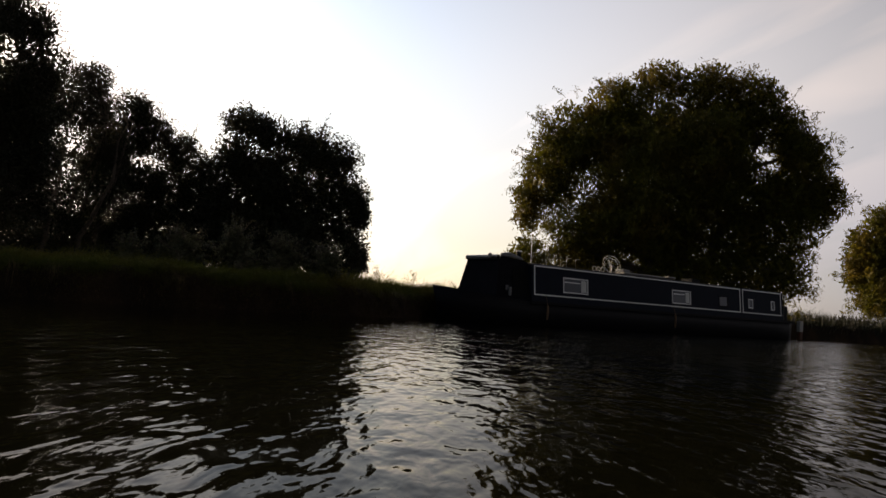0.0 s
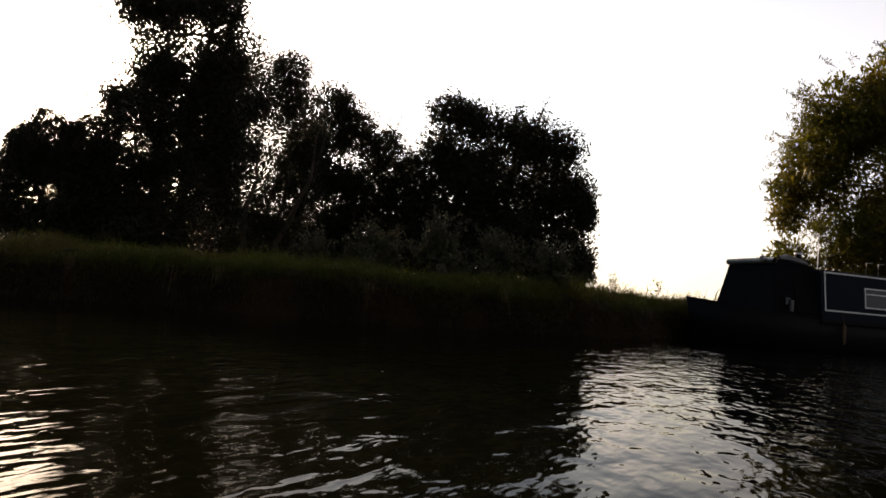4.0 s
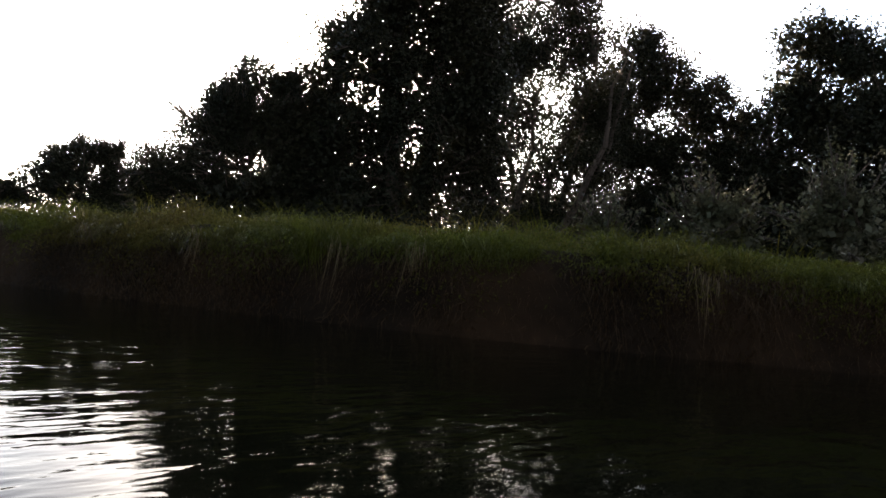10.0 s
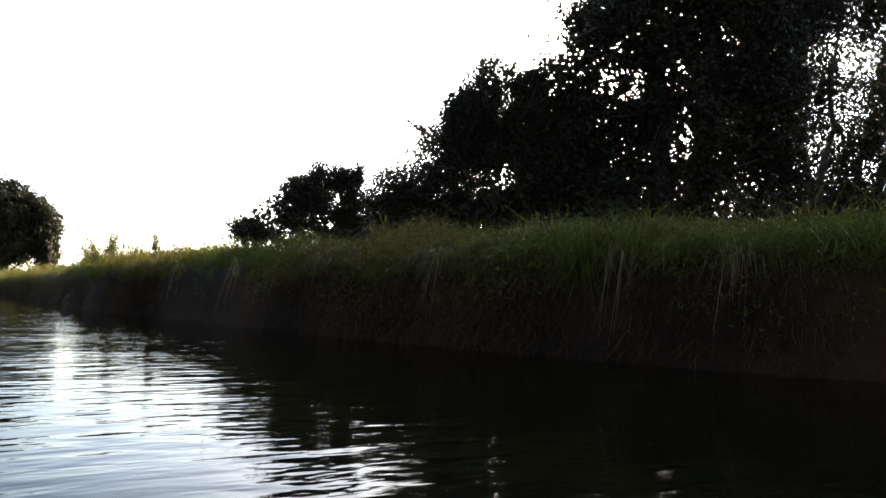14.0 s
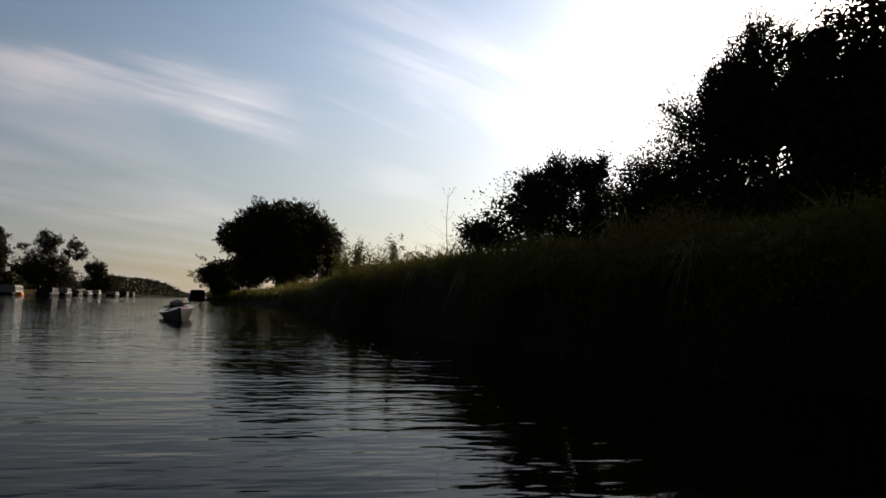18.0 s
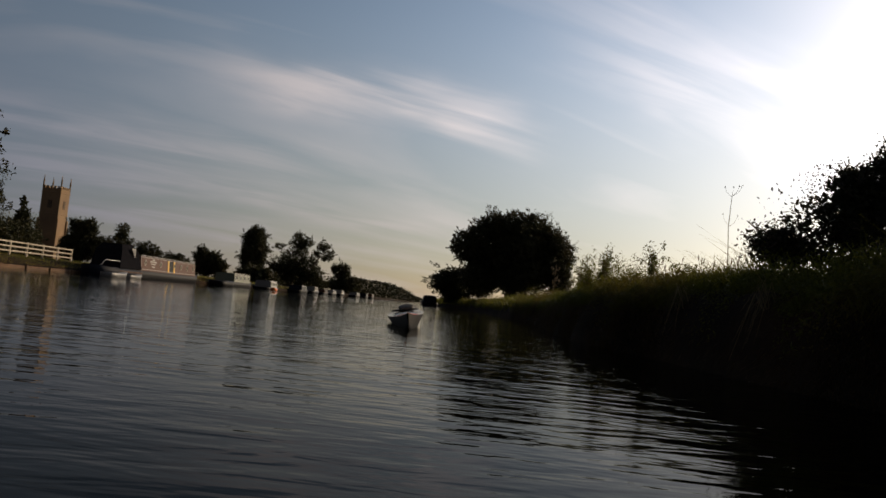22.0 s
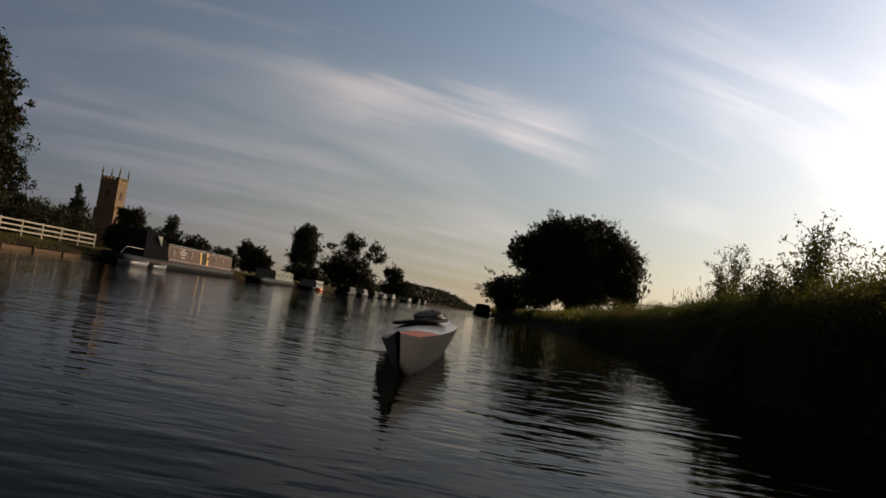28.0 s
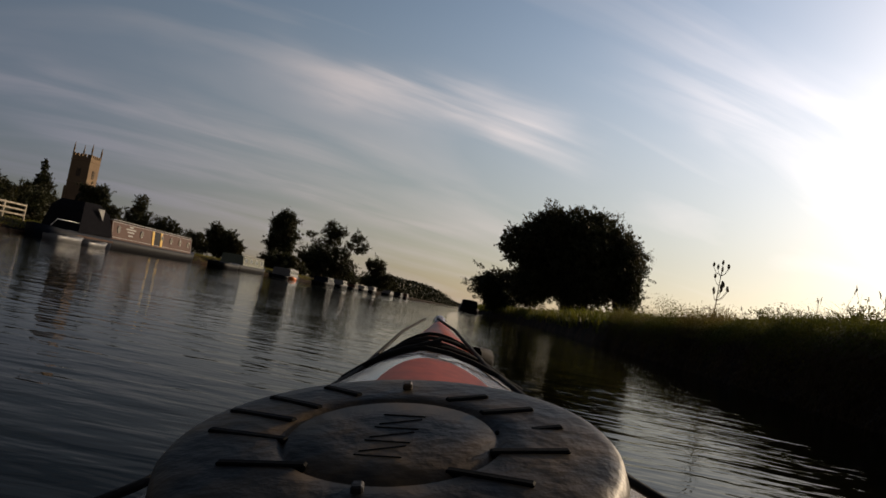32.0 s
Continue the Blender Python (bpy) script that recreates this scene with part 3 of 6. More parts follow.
    v, f = merged(pieces[len(trunks):])
    tagged(part("branchwork", mesh_np("branchwork", v, f, BARK, True), BARK, ob), kind="stuff")
    p[:, 2] = np.maximum(p[:, 2], -0.1)
    v, f = leaf_cloud(p, size, rng, droop, aspect, math.hypot(x, y - 11) > 27)
    tagged(part("crown", mesh_np("crown", v, f, leaf_mat), leaf_mat, ob), kind="stuff")
    return ob


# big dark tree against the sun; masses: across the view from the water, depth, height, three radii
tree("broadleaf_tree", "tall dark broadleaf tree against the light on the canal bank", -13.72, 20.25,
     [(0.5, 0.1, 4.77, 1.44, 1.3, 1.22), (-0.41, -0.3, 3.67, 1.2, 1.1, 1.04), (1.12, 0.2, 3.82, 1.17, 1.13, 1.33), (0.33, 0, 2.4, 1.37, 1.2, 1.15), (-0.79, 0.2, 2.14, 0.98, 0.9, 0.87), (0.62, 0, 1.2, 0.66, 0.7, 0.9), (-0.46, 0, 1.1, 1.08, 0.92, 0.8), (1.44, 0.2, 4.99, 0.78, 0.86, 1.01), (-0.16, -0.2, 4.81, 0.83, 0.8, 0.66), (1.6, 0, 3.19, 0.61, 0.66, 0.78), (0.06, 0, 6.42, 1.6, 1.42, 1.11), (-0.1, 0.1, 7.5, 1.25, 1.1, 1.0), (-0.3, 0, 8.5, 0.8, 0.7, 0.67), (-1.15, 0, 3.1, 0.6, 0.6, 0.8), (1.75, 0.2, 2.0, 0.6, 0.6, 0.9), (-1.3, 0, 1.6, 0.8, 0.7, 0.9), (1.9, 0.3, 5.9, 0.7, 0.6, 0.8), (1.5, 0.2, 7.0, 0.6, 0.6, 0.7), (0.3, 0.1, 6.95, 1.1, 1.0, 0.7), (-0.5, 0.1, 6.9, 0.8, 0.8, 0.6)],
     [(0.2, 0, -0.1, 0.1), (0.7, 0.3, 0.7, -0.2)], LEAF_SHADED, 165000, 0.062, 11, clump=0.3, trunk_r=0.2, aspect=0.6, twigs=260, sprays=560, inner=0.07, turn=42.2, haze=0.3)
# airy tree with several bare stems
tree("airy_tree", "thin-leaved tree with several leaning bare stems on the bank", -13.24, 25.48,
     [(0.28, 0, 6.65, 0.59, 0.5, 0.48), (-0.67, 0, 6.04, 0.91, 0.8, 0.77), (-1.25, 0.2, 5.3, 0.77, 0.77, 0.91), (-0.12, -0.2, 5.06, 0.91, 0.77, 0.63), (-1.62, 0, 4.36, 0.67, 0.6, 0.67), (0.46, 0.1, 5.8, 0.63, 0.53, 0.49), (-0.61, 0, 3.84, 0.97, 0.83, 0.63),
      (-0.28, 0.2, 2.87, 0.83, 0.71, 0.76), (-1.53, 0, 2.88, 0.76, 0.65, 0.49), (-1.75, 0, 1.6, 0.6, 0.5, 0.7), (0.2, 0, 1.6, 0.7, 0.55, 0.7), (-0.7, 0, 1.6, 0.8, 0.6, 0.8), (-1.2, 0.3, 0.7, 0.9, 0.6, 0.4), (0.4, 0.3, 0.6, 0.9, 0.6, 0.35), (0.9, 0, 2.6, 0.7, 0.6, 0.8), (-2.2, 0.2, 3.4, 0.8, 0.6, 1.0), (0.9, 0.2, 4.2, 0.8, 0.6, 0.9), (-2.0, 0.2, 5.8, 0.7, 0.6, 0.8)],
     [(-0.9, 0, 0.1, 0.2), (-0.8, 0.1, 1.3, 0.1), (-1.0, 0.2, -0.6, -0.3), (-0.2, 0, 0.6, -0.2), (0.1, -0.1, 1.3, 0.2), (-1.2, 0.1, -0.7, 0.1), (0.9, 0.2, 1.5, 0)], LEAF_SHADED, 165000, 0.058, 12, clump=0.4, trunk_r=0.12, twigs=700, sprays=400, inner=0.02, turn=30.7, haze=0.55, wobble=0.13)
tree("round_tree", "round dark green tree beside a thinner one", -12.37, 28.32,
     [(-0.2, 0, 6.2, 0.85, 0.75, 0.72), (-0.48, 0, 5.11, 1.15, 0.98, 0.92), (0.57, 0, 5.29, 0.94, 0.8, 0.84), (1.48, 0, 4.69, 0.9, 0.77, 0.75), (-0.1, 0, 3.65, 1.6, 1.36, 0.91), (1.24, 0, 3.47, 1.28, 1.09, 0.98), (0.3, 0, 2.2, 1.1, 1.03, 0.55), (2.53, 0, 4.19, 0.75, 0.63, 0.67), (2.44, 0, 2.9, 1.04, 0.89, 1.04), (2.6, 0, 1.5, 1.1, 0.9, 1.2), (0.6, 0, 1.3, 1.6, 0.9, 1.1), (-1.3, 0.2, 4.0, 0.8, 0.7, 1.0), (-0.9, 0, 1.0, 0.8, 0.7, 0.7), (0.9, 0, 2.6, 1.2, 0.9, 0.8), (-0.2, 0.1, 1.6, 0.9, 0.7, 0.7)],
     [(0.2, 0, 0.2, 0.2), (-0.2, 0, -0.9, 0.1), (0.7, 0, 1.6, 0.1)], LEAF_SHADED, 140000, 0.07, 13, clump=0.32, trunk_r=0.13, twigs=300, sprays=360, inner=0.1, turn=24.8, haze=0.35, wobble=0.1)
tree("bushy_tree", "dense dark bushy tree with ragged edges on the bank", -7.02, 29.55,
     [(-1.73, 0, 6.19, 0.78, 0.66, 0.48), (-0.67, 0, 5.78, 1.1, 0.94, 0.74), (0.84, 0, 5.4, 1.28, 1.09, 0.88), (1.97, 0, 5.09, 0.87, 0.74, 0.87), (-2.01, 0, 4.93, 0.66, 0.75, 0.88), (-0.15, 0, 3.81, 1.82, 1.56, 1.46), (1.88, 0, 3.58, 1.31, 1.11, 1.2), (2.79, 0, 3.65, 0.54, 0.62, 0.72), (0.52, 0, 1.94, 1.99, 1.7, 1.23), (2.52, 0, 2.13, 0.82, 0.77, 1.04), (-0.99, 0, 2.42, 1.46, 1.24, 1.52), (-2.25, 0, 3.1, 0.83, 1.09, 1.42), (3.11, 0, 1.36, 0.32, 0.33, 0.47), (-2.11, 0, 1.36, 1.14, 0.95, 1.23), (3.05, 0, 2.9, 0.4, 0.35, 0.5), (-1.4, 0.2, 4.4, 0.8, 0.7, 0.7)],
     [(0, 0, 0.2, 0.1), (0.4, 0.2, 1.4, 0.2), (-0.4, 0, -1.2, 0)], LEAF_SHADED, 120000, 0.095, 14, clump=0.34, trunk_r=0.18, twigs=160, sprays=420, inner=0.1, turn=12.5, haze=0.24)
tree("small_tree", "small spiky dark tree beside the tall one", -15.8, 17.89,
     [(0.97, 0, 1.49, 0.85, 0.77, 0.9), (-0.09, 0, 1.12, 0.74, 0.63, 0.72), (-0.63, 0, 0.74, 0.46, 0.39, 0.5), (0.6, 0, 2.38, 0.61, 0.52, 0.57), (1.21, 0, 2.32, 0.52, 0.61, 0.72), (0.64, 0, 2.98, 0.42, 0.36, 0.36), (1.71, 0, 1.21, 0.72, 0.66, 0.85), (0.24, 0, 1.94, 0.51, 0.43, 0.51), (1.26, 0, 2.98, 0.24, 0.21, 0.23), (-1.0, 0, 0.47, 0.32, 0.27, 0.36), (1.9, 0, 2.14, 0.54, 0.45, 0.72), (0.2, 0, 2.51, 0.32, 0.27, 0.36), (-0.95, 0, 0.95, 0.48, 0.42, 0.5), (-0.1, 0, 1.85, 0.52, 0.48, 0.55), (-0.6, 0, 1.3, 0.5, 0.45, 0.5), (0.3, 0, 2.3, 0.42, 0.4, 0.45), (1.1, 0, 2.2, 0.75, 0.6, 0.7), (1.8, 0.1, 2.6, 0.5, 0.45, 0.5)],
     [(0.5, 0, 0.3, 0.1), (0.9, 0.2, 0.5, 0.1)], LEAF_SHADED, 130000, 0.044, 15, clump=0.2, trunk_r=0.09, twigs=240, sprays=1100, inner=0.05, turn=54.6, haze=0.45)
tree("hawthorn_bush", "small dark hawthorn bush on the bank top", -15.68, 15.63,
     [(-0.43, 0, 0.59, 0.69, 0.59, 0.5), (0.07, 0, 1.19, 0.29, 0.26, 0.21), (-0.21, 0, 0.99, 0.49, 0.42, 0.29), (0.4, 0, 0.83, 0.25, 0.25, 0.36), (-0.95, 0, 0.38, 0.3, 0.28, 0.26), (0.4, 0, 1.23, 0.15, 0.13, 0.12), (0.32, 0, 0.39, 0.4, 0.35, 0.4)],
     [(-0.2, 0, 0.1, 0), (0.0, 0.1, 0.4, 0.1)], LEAF_SHADED, 40000, 0.036, 16, clump=0.1, trunk_r=0.03, sprays=260, inner=0.1, turn=62.3, haze=0.18, spray=0.5)
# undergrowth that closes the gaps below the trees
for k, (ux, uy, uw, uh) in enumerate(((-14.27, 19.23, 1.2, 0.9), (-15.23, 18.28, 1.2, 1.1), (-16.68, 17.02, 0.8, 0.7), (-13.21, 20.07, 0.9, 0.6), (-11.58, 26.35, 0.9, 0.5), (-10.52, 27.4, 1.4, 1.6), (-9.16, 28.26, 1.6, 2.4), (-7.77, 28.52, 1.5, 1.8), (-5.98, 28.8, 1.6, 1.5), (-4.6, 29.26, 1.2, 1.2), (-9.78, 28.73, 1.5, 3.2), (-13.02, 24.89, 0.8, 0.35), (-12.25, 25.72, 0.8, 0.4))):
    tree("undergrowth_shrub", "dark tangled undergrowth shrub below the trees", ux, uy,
         [(0, 0, uh * 0.55, uw, uw * 0.8, uh * 0.6), (0.4 * uw, 0, uh * 0.8, uw * 0.5, uw * 0.5, uh * 0.5)], [(0, 0, 0.2, 0), (0.2, 0, -0.3, 0)], LEAF_SHADED, 11000, 0.085, 40 + k,
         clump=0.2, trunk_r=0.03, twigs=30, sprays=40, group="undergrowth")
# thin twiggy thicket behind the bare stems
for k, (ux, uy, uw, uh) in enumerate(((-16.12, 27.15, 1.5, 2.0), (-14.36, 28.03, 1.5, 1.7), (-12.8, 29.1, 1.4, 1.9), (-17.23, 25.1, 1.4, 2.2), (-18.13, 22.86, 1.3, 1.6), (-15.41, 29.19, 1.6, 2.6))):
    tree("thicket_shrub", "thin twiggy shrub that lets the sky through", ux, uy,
         [(0, 0, uh * 0.5, uw, uw * 0.6, uh * 0.55), (0.4 * uw, 0, uh * 0.8, uw * 0.6, uw * 0.5, uh * 0.5), (-0.5 * uw, 0, uh * 0.6, uw * 0.6, uw * 0.5, uh * 0.5)], [(0, 0, 0.4, 0), (0.3, 0, -0.5, 0), (-0.3, 0, 0.1, 0)], LEAF_SHADED, 15000, 0.07, 140 + k,
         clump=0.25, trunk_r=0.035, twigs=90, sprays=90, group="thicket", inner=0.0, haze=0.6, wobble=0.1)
# pale flowering shrubs on the bank top
for k, (ux, uy, uw, uh) in enumerate(((-6.94, 18.65, 0.6, 0.95), (-5.65, 18.9, 0.65, 1.15), (-4.58, 19.65, 0.5, 0.95), (-3.49, 19.9, 0.4, 0.8), (-8.12, 18.29, 0.4, 0.6))):
    tree("pale_shrub", "grey-green shrub with pale seed heads on the bank", ux, uy,
         [(0, 0, uh * 0.45, uw, uw * 0.8, uh * 0.5), (-0.3 * uw, 0, uh * 0.75, uw * 0.5, uw * 0.5, uh * 0.32)], [(0, 0, 0.15, 0), (0.15, 0, -0.25, 0)], LEAF_PALE, 8000, 0.055, 50 + k,
         clump=0.13, trunk_r=0.025, twigs=30, sprays=60, group="pale shrubs")
# willows behind the moored boat
tree("willow_tree", "large round willow with silvery green leaves", 10.45, 37.72,
     [(-0.6, 0, 5.74, 4.03, 3.43, 3.49), (-5.82, 0, 6.72, 2.09, 2.26, 2.65), (-5.09, 0, 8.76, 2.09, 1.78, 2.09), (-2.97, 0, 10.12, 2.06, 1.76, 1.8), (-0.84, 0, 11.46, 1.63, 1.39, 1.36), (1.52, 0, 11.0, 1.87, 1.59, 1.6), (3.58, 0, 10.34, 1.84, 1.56, 1.71), (5.86, 0, 6.86, 1.8, 1.97, 2.31), (5.21, 0, 4.62, 2.31, 1.97, 2.05), (1.13, -1.0, 7.84, 2.93, 2.5, 2.4), (-7.18, 0, 5.15, 0.99, 1.43, 1.92), (6.79, 0, 5.7, 1.14, 1.3, 1.53), (-3.44, -0.6, 3.84, 3.27, 2.78, 1.64), (-7.18, 0, 2.21, 1.25, 1.06, 1.63), (4.37, 0, 2.21, 2.5, 2.11, 2.11), (0.48, 0.4, 2.39, 3.46, 2.3, 2.3), (-4.37, 0.4, 2.02, 2.88, 2.11, 1.92), (2.91, 0, 5.89, 2.5, 2.3, 2.3), (-0.97, -0.4, 8.83, 2.5, 1.92, 1.73), (-3.4, -0.4, 8.2, 2.3, 2.0, 2.0), (2.6, 0, 9.2, 2.0, 1.7, 1.6), (3.2, 0, 3.6, 1.8, 1.6, 1.6), (4.9, 0, 9.0, 1.5, 1.4, 1.5), (5.6, 0, 7.9, 1.3, 1.3, 1.3)],
     [(-0.6, 0, -1.8, 0.3), (0.4, 0.2, 1.2, 0.3), (1.0, 0, 3.2, 0.2)], LEAF_WILLOW, 240000, 0.17, 17, clump=0.5, trunk_r=0.35, droop=0.8, aspect=0.3, twigs=170, sprays=520, group="willows", inner=0.24, turn=-15.2)
tree("willow_tree", "willow crown catching warm light at the far bank", 38.55, 67.98,
     [(-2.2, 0, 6.5, 2.6, 2.54, 4.0), (-1.2, 0, 9.6, 1.6, 1.7, 2.0), (-3.2, 0, 5.0, 1.75, 1.7, 2.4), (1.2, 0, 6.5, 3.4, 3.0, 4.4), (0, 0, 3.0, 4.2, 3.5, 2.8)], [(0, 0, 0.5, 0.2)], LEAF_WILLOW, 40000, 0.3, 18, clump=0.7, trunk_r=0.35, droop=0.6, aspect=0.35, twigs=60, group="willows", turn=-29.2, inner=0.2)
# round willow further down the canal
tree("willow_tree", "big round dark willow on the canal bank", -88.5, 17.6,
     [(0, 0.4, 4.6, 4.4, 4.6, 4.2), (-0.6, 0.2, 7.6, 3.4, 3.4, 2.4), (0.4, 3.6, 5.0, 3.0, 2.2, 3.2), (0, -3.8, 5.9, 2.8, 2.4, 2.7), (0, -5.6, 5.6, 2.0, 1.7, 2.0), (0.5, 4.2, 2.8, 2.0, 1.4, 2.4), (0, 2.4, 7.0, 2.2, 1.8, 1.7), (0, -2.6, 7.9, 2.2, 2.2, 1.7), (0, -3.6, 2.8, 2.6, 2.4, 2.2)],
     [(0, 0, 0.4, -1.0), (0.4, 0.6, 0.5, 1.8), (0, -0.4, 0.2, -2.2)], LEAF_FAR, 150000, 0.17, 19, clump=0.42, trunk_r=0.4, aspect=0.5, twigs=140, sprays=260, group="willows", inner=0.16)
tree("willow_tree", "low spreading willow at the water's edge", -99.0, 11.6,
     [(0, 0, 2.0, 3.0, 3.0, 2.4), (0.5, 2.8, 2.6, 2.4, 2.4, 2.2)], [(0, 0, 0.2, 0.2)], LEAF_FAR, 36000, 0.19, 20, clump=0.42, trunk_r=0.25, twigs=50, sprays=120, group="willows", inner=0.14)

# ---------------------------------------------------------------- trees on the village side
SOUTH_Z = 0.78
tree("broadleaf_tree", "tall leafy tree behind the white canal fence", -58.4, -22.5,
     [(0, 0, 6.4, 4.0, 4.0, 5.0), (0.6, 0, 10.0, 2.8, 2.8, 2.6), (-1, 0.8, 3.6, 3.2, 3.0, 2.8)], [(0, 0, 0.3, 0.2)], LEAF_FAR, 46000, 0.26, 21, clump=0.55, trunk_r=0.4, base=SOUTH_Z, sprays=120)
tree("poplar_tree", "upright dark oval tree behind moored boats", -152.0, -25.5,
     [(0, 0, 5.4, 2.9, 2.9, 4.8), (0, 0, 8.2, 2.4, 2.4, 2.2)], [(0, 0, 0.2, 0)], LEAF_FAR, 40000, 0.22, 22, clump=0.5, trunk_r=0.35, base=SOUTH_Z, inner=0.2, sprays=160)
tree("open_tree", "tall open tree with bare branches showing", -163.0, -19.5,
     [(0, -0.2, 9.2, 1.84, 2.05, 2.05), (0, 0.2, 7.0, 1.73, 1.94, 1.94), (0, 4.6, 8.4, 1.51, 1.62, 1.3), (0, 5.6, 6.6, 1.4, 1.62, 1.3), (0, 3.4, 7.0, 1.08, 1.3, 1.08), (0, -3.8, 7.8, 0.97, 1.3, 0.76), (0, -2.0, 3.4, 3.24, 4.54, 3.24), (0, 2.4, 5.2, 1.6, 1.8, 1.6), (0, 3.0, 2.6, 2.4, 3.2, 2.6), (0, 1.8, 9.0, 1.1, 1.3, 1.0)], [(0, -0.8, 0.1, 0.6), (0.3, 0.8, 0.2, 4.4)], LEAF_FAR, 42000, 0.22, 23,
     clump=0.5, trunk_r=0.3, base=SOUTH_Z, sprays=160, inner=0.1)
tree("round_tree", "small round tree among the moored boats", -222.0, -19.5,
     [(0, 0, 5.6, 3.0, 3.0, 2.6), (0, 1.6, 2.6, 3.0, 4.0, 2.6)], [(0, 0, 0.1, 0.2)], LEAF_FAR, 14000, 0.36, 24, clump=0.7, trunk_r=0.3, base=SOUTH_Z)
tree("round_tree", "low dark tree behind the brown boat", -104.0, -18.6,
     [(0, 0, 1.7, 1.8, 1.6, 1.7), (0, 1.5, 1.3, 1.3, 1.1, 1.3), (0.3, -0.6, 2.4, 1.2, 1.0, 1.1)], [(0, 0, 0.1, 0.2)], LEAF_FAR, 16000, 0.2, 25, clump=0.36, trunk_r=0.2, base=SOUTH_Z, inner=0.2, sprays=120)
tree("round_tree", "large dark bush beside the church tower", -117.0, -40.4,
     [(0, 0, 2.8, 2.6, 2.8, 2.8), (0.3, 0.6, 5.0, 1.7, 1.9, 1.7), (0, -1.8, 2.2, 1.8, 1.6, 2.2), (0, 2.6, 2.4, 1.8, 1.8, 2.4), (0, -1.0, 5.2, 1.2, 1.2, 1.2)], [(0, 0, 0.1, 0.2)], LEAF_FAR, 30000, 0.2, 26, clump=0.4, trunk_r=0.15, base=SOUTH_Z, inner=0.2, sprays=160)
tree("holly_tree", "pointed dark evergreen by the canal", -133.5, -42.0,
     [(0, 0, 3.0, 2.4, 2.4, 3.0), (0, 0.2, 6.0, 1.2, 1.3, 1.9), (-1, 4.2, 2.6, 2.0, 2.8, 2.6), (-2, 8.4, 1.9, 2.0, 2.8, 1.9), (-2, 12.5, 1.3, 2.0, 2.4, 1.3)], [(0, 0, 0, 0.1)], LEAF_FAR, 30000, 0.2, 27, clump=0.4, trunk_r=0.15, base=SOUTH_Z, inner=0.2, sprays=160)
tree("conifer_tree", "tall pointed conifer by the churchyard", -152.0, -68.6,
     [(0, 0, 3.0, 3.12, 3.12, 2.86), (0, 0, 5.6, 2.34, 2.34, 2.6), (0, 0, 8.0, 1.43, 1.43, 2.34), (0, 0, 10.2, 0.59, 0.59, 1.82)], [(0, 0, 0, 0.1)], LEAF_FAR, 16000, 0.4, 28, clump=0.7, trunk_r=0.3, base=SOUTH_Z, sprays=90)
for k, (ux, uy, uh) in enumerate(((-96, -41, 4.2), (-84, -36, 4.0), (-112, -52, 5.0), (-122, -58, 5.6), (-134, -60, 6.2), (-142, -63, 6.6), (-150, -68, 6.8), (-141, -70, 7.0), (-130, -68, 6.6))):
    tree("churchyard_tree", "dark leafy tree in front of the church", ux, uy,
         [(0, 0, uh * 0.5, 4.0, 4.0, uh * 0.5), (1.5, 2.0, uh * 0.4, 3.0, 3.0, uh * 0.4)], [(0, 0, 0.1, 0.2)], LEAF_FAR, 12000, 0.34, 60 + k, clump=0.7, trunk_r=0.25, base=SOUTH_Z, twigs=40, group="churchyard trees")
for k, (ux, uy, uh) in enumerate(((-176, -23, 4.2), (-190, -22, 3.2), (-236, -22, 4.6), (-262, -24, 4.8), (-288, -25, 5.0), (-316, -27, 5.4), (-142, -22, 2.6))):
    tree("canalside_tree", "dark leafy tree behind the far moorings", ux, uy,
         [(0, 0, uh * 0.45, 3.4, 4.2, uh * 0.5)], [(0, 0, 0.1, 0.2)], LEAF_FAR, 9000, 0.4, 70 + k, clump=0.8, trunk_r=0.2, base=SOUTH_Z, twigs=30, sprays=30, group="far canalside trees")


def far_wood():
    rng = np.random.default_rng(5)
    n = 60000
    t = rng.uniform(0, 1, n)
    x = -300 - 620 * t
    top = 5.4 + 2.6 * np.sin(np.clip(t * 1.6, 0, 1) * np.pi) - 2.6 * t + 0.5 * np.sin(t * 60) + 0.4 * np.sin(t * 143)
    y = -27 + rng.normal(0, 2.5, n)
    z = SOUTH_Z + top * rng.uniform(0, 1, n) ** 0.6
    v, f = leaf_cloud(np.stack([x, y, z], -1), 0.85, rng, 0, 0.8, True)
    ob = part("far_wood", mesh_np("far_wood", v, f, LEAF_WOOD), LEAF_WOOD)
    tagged(ob, "low wooded hill far along the canal", "woods", kind="stuff")


far_wood()


# ---------------------------------------------------------------- grass and weeds
def blades(root, height, width, lean, rng, droop=0.5):
    """Bent grass blades: three cross lines and two quads each."""
    n = len(root)
    a = rng.uniform(0, 2 * np.pi, n)
    side = np.stack([np.cos(a), np.sin(a), np.zeros(n)], -1) * width[:, None] / 2
    up = np.array([0, 0, 1.0])
    mid = root + up * (height * 0.6)[:, None] + lean * (height * 0.3)[:, None]
    tip = root + up * (height * (1 - droop * rng.uniform(0, 1, n)))[:, None] + lean * (height * 0.9)[:, None]
    v = np.stack([root - side, root + side, mid + side * 0.8, mid - side * 0.8, tip + side * 0.15, tip - side * 0.15], 1).reshape(-1, 3)
    k = np.arange(n)[:, None] * 6
    f = np.concatenate([k + np.array([[0, 1, 2, 3]]), k + np.array([[3, 2, 4, 5]])])
    return v, f


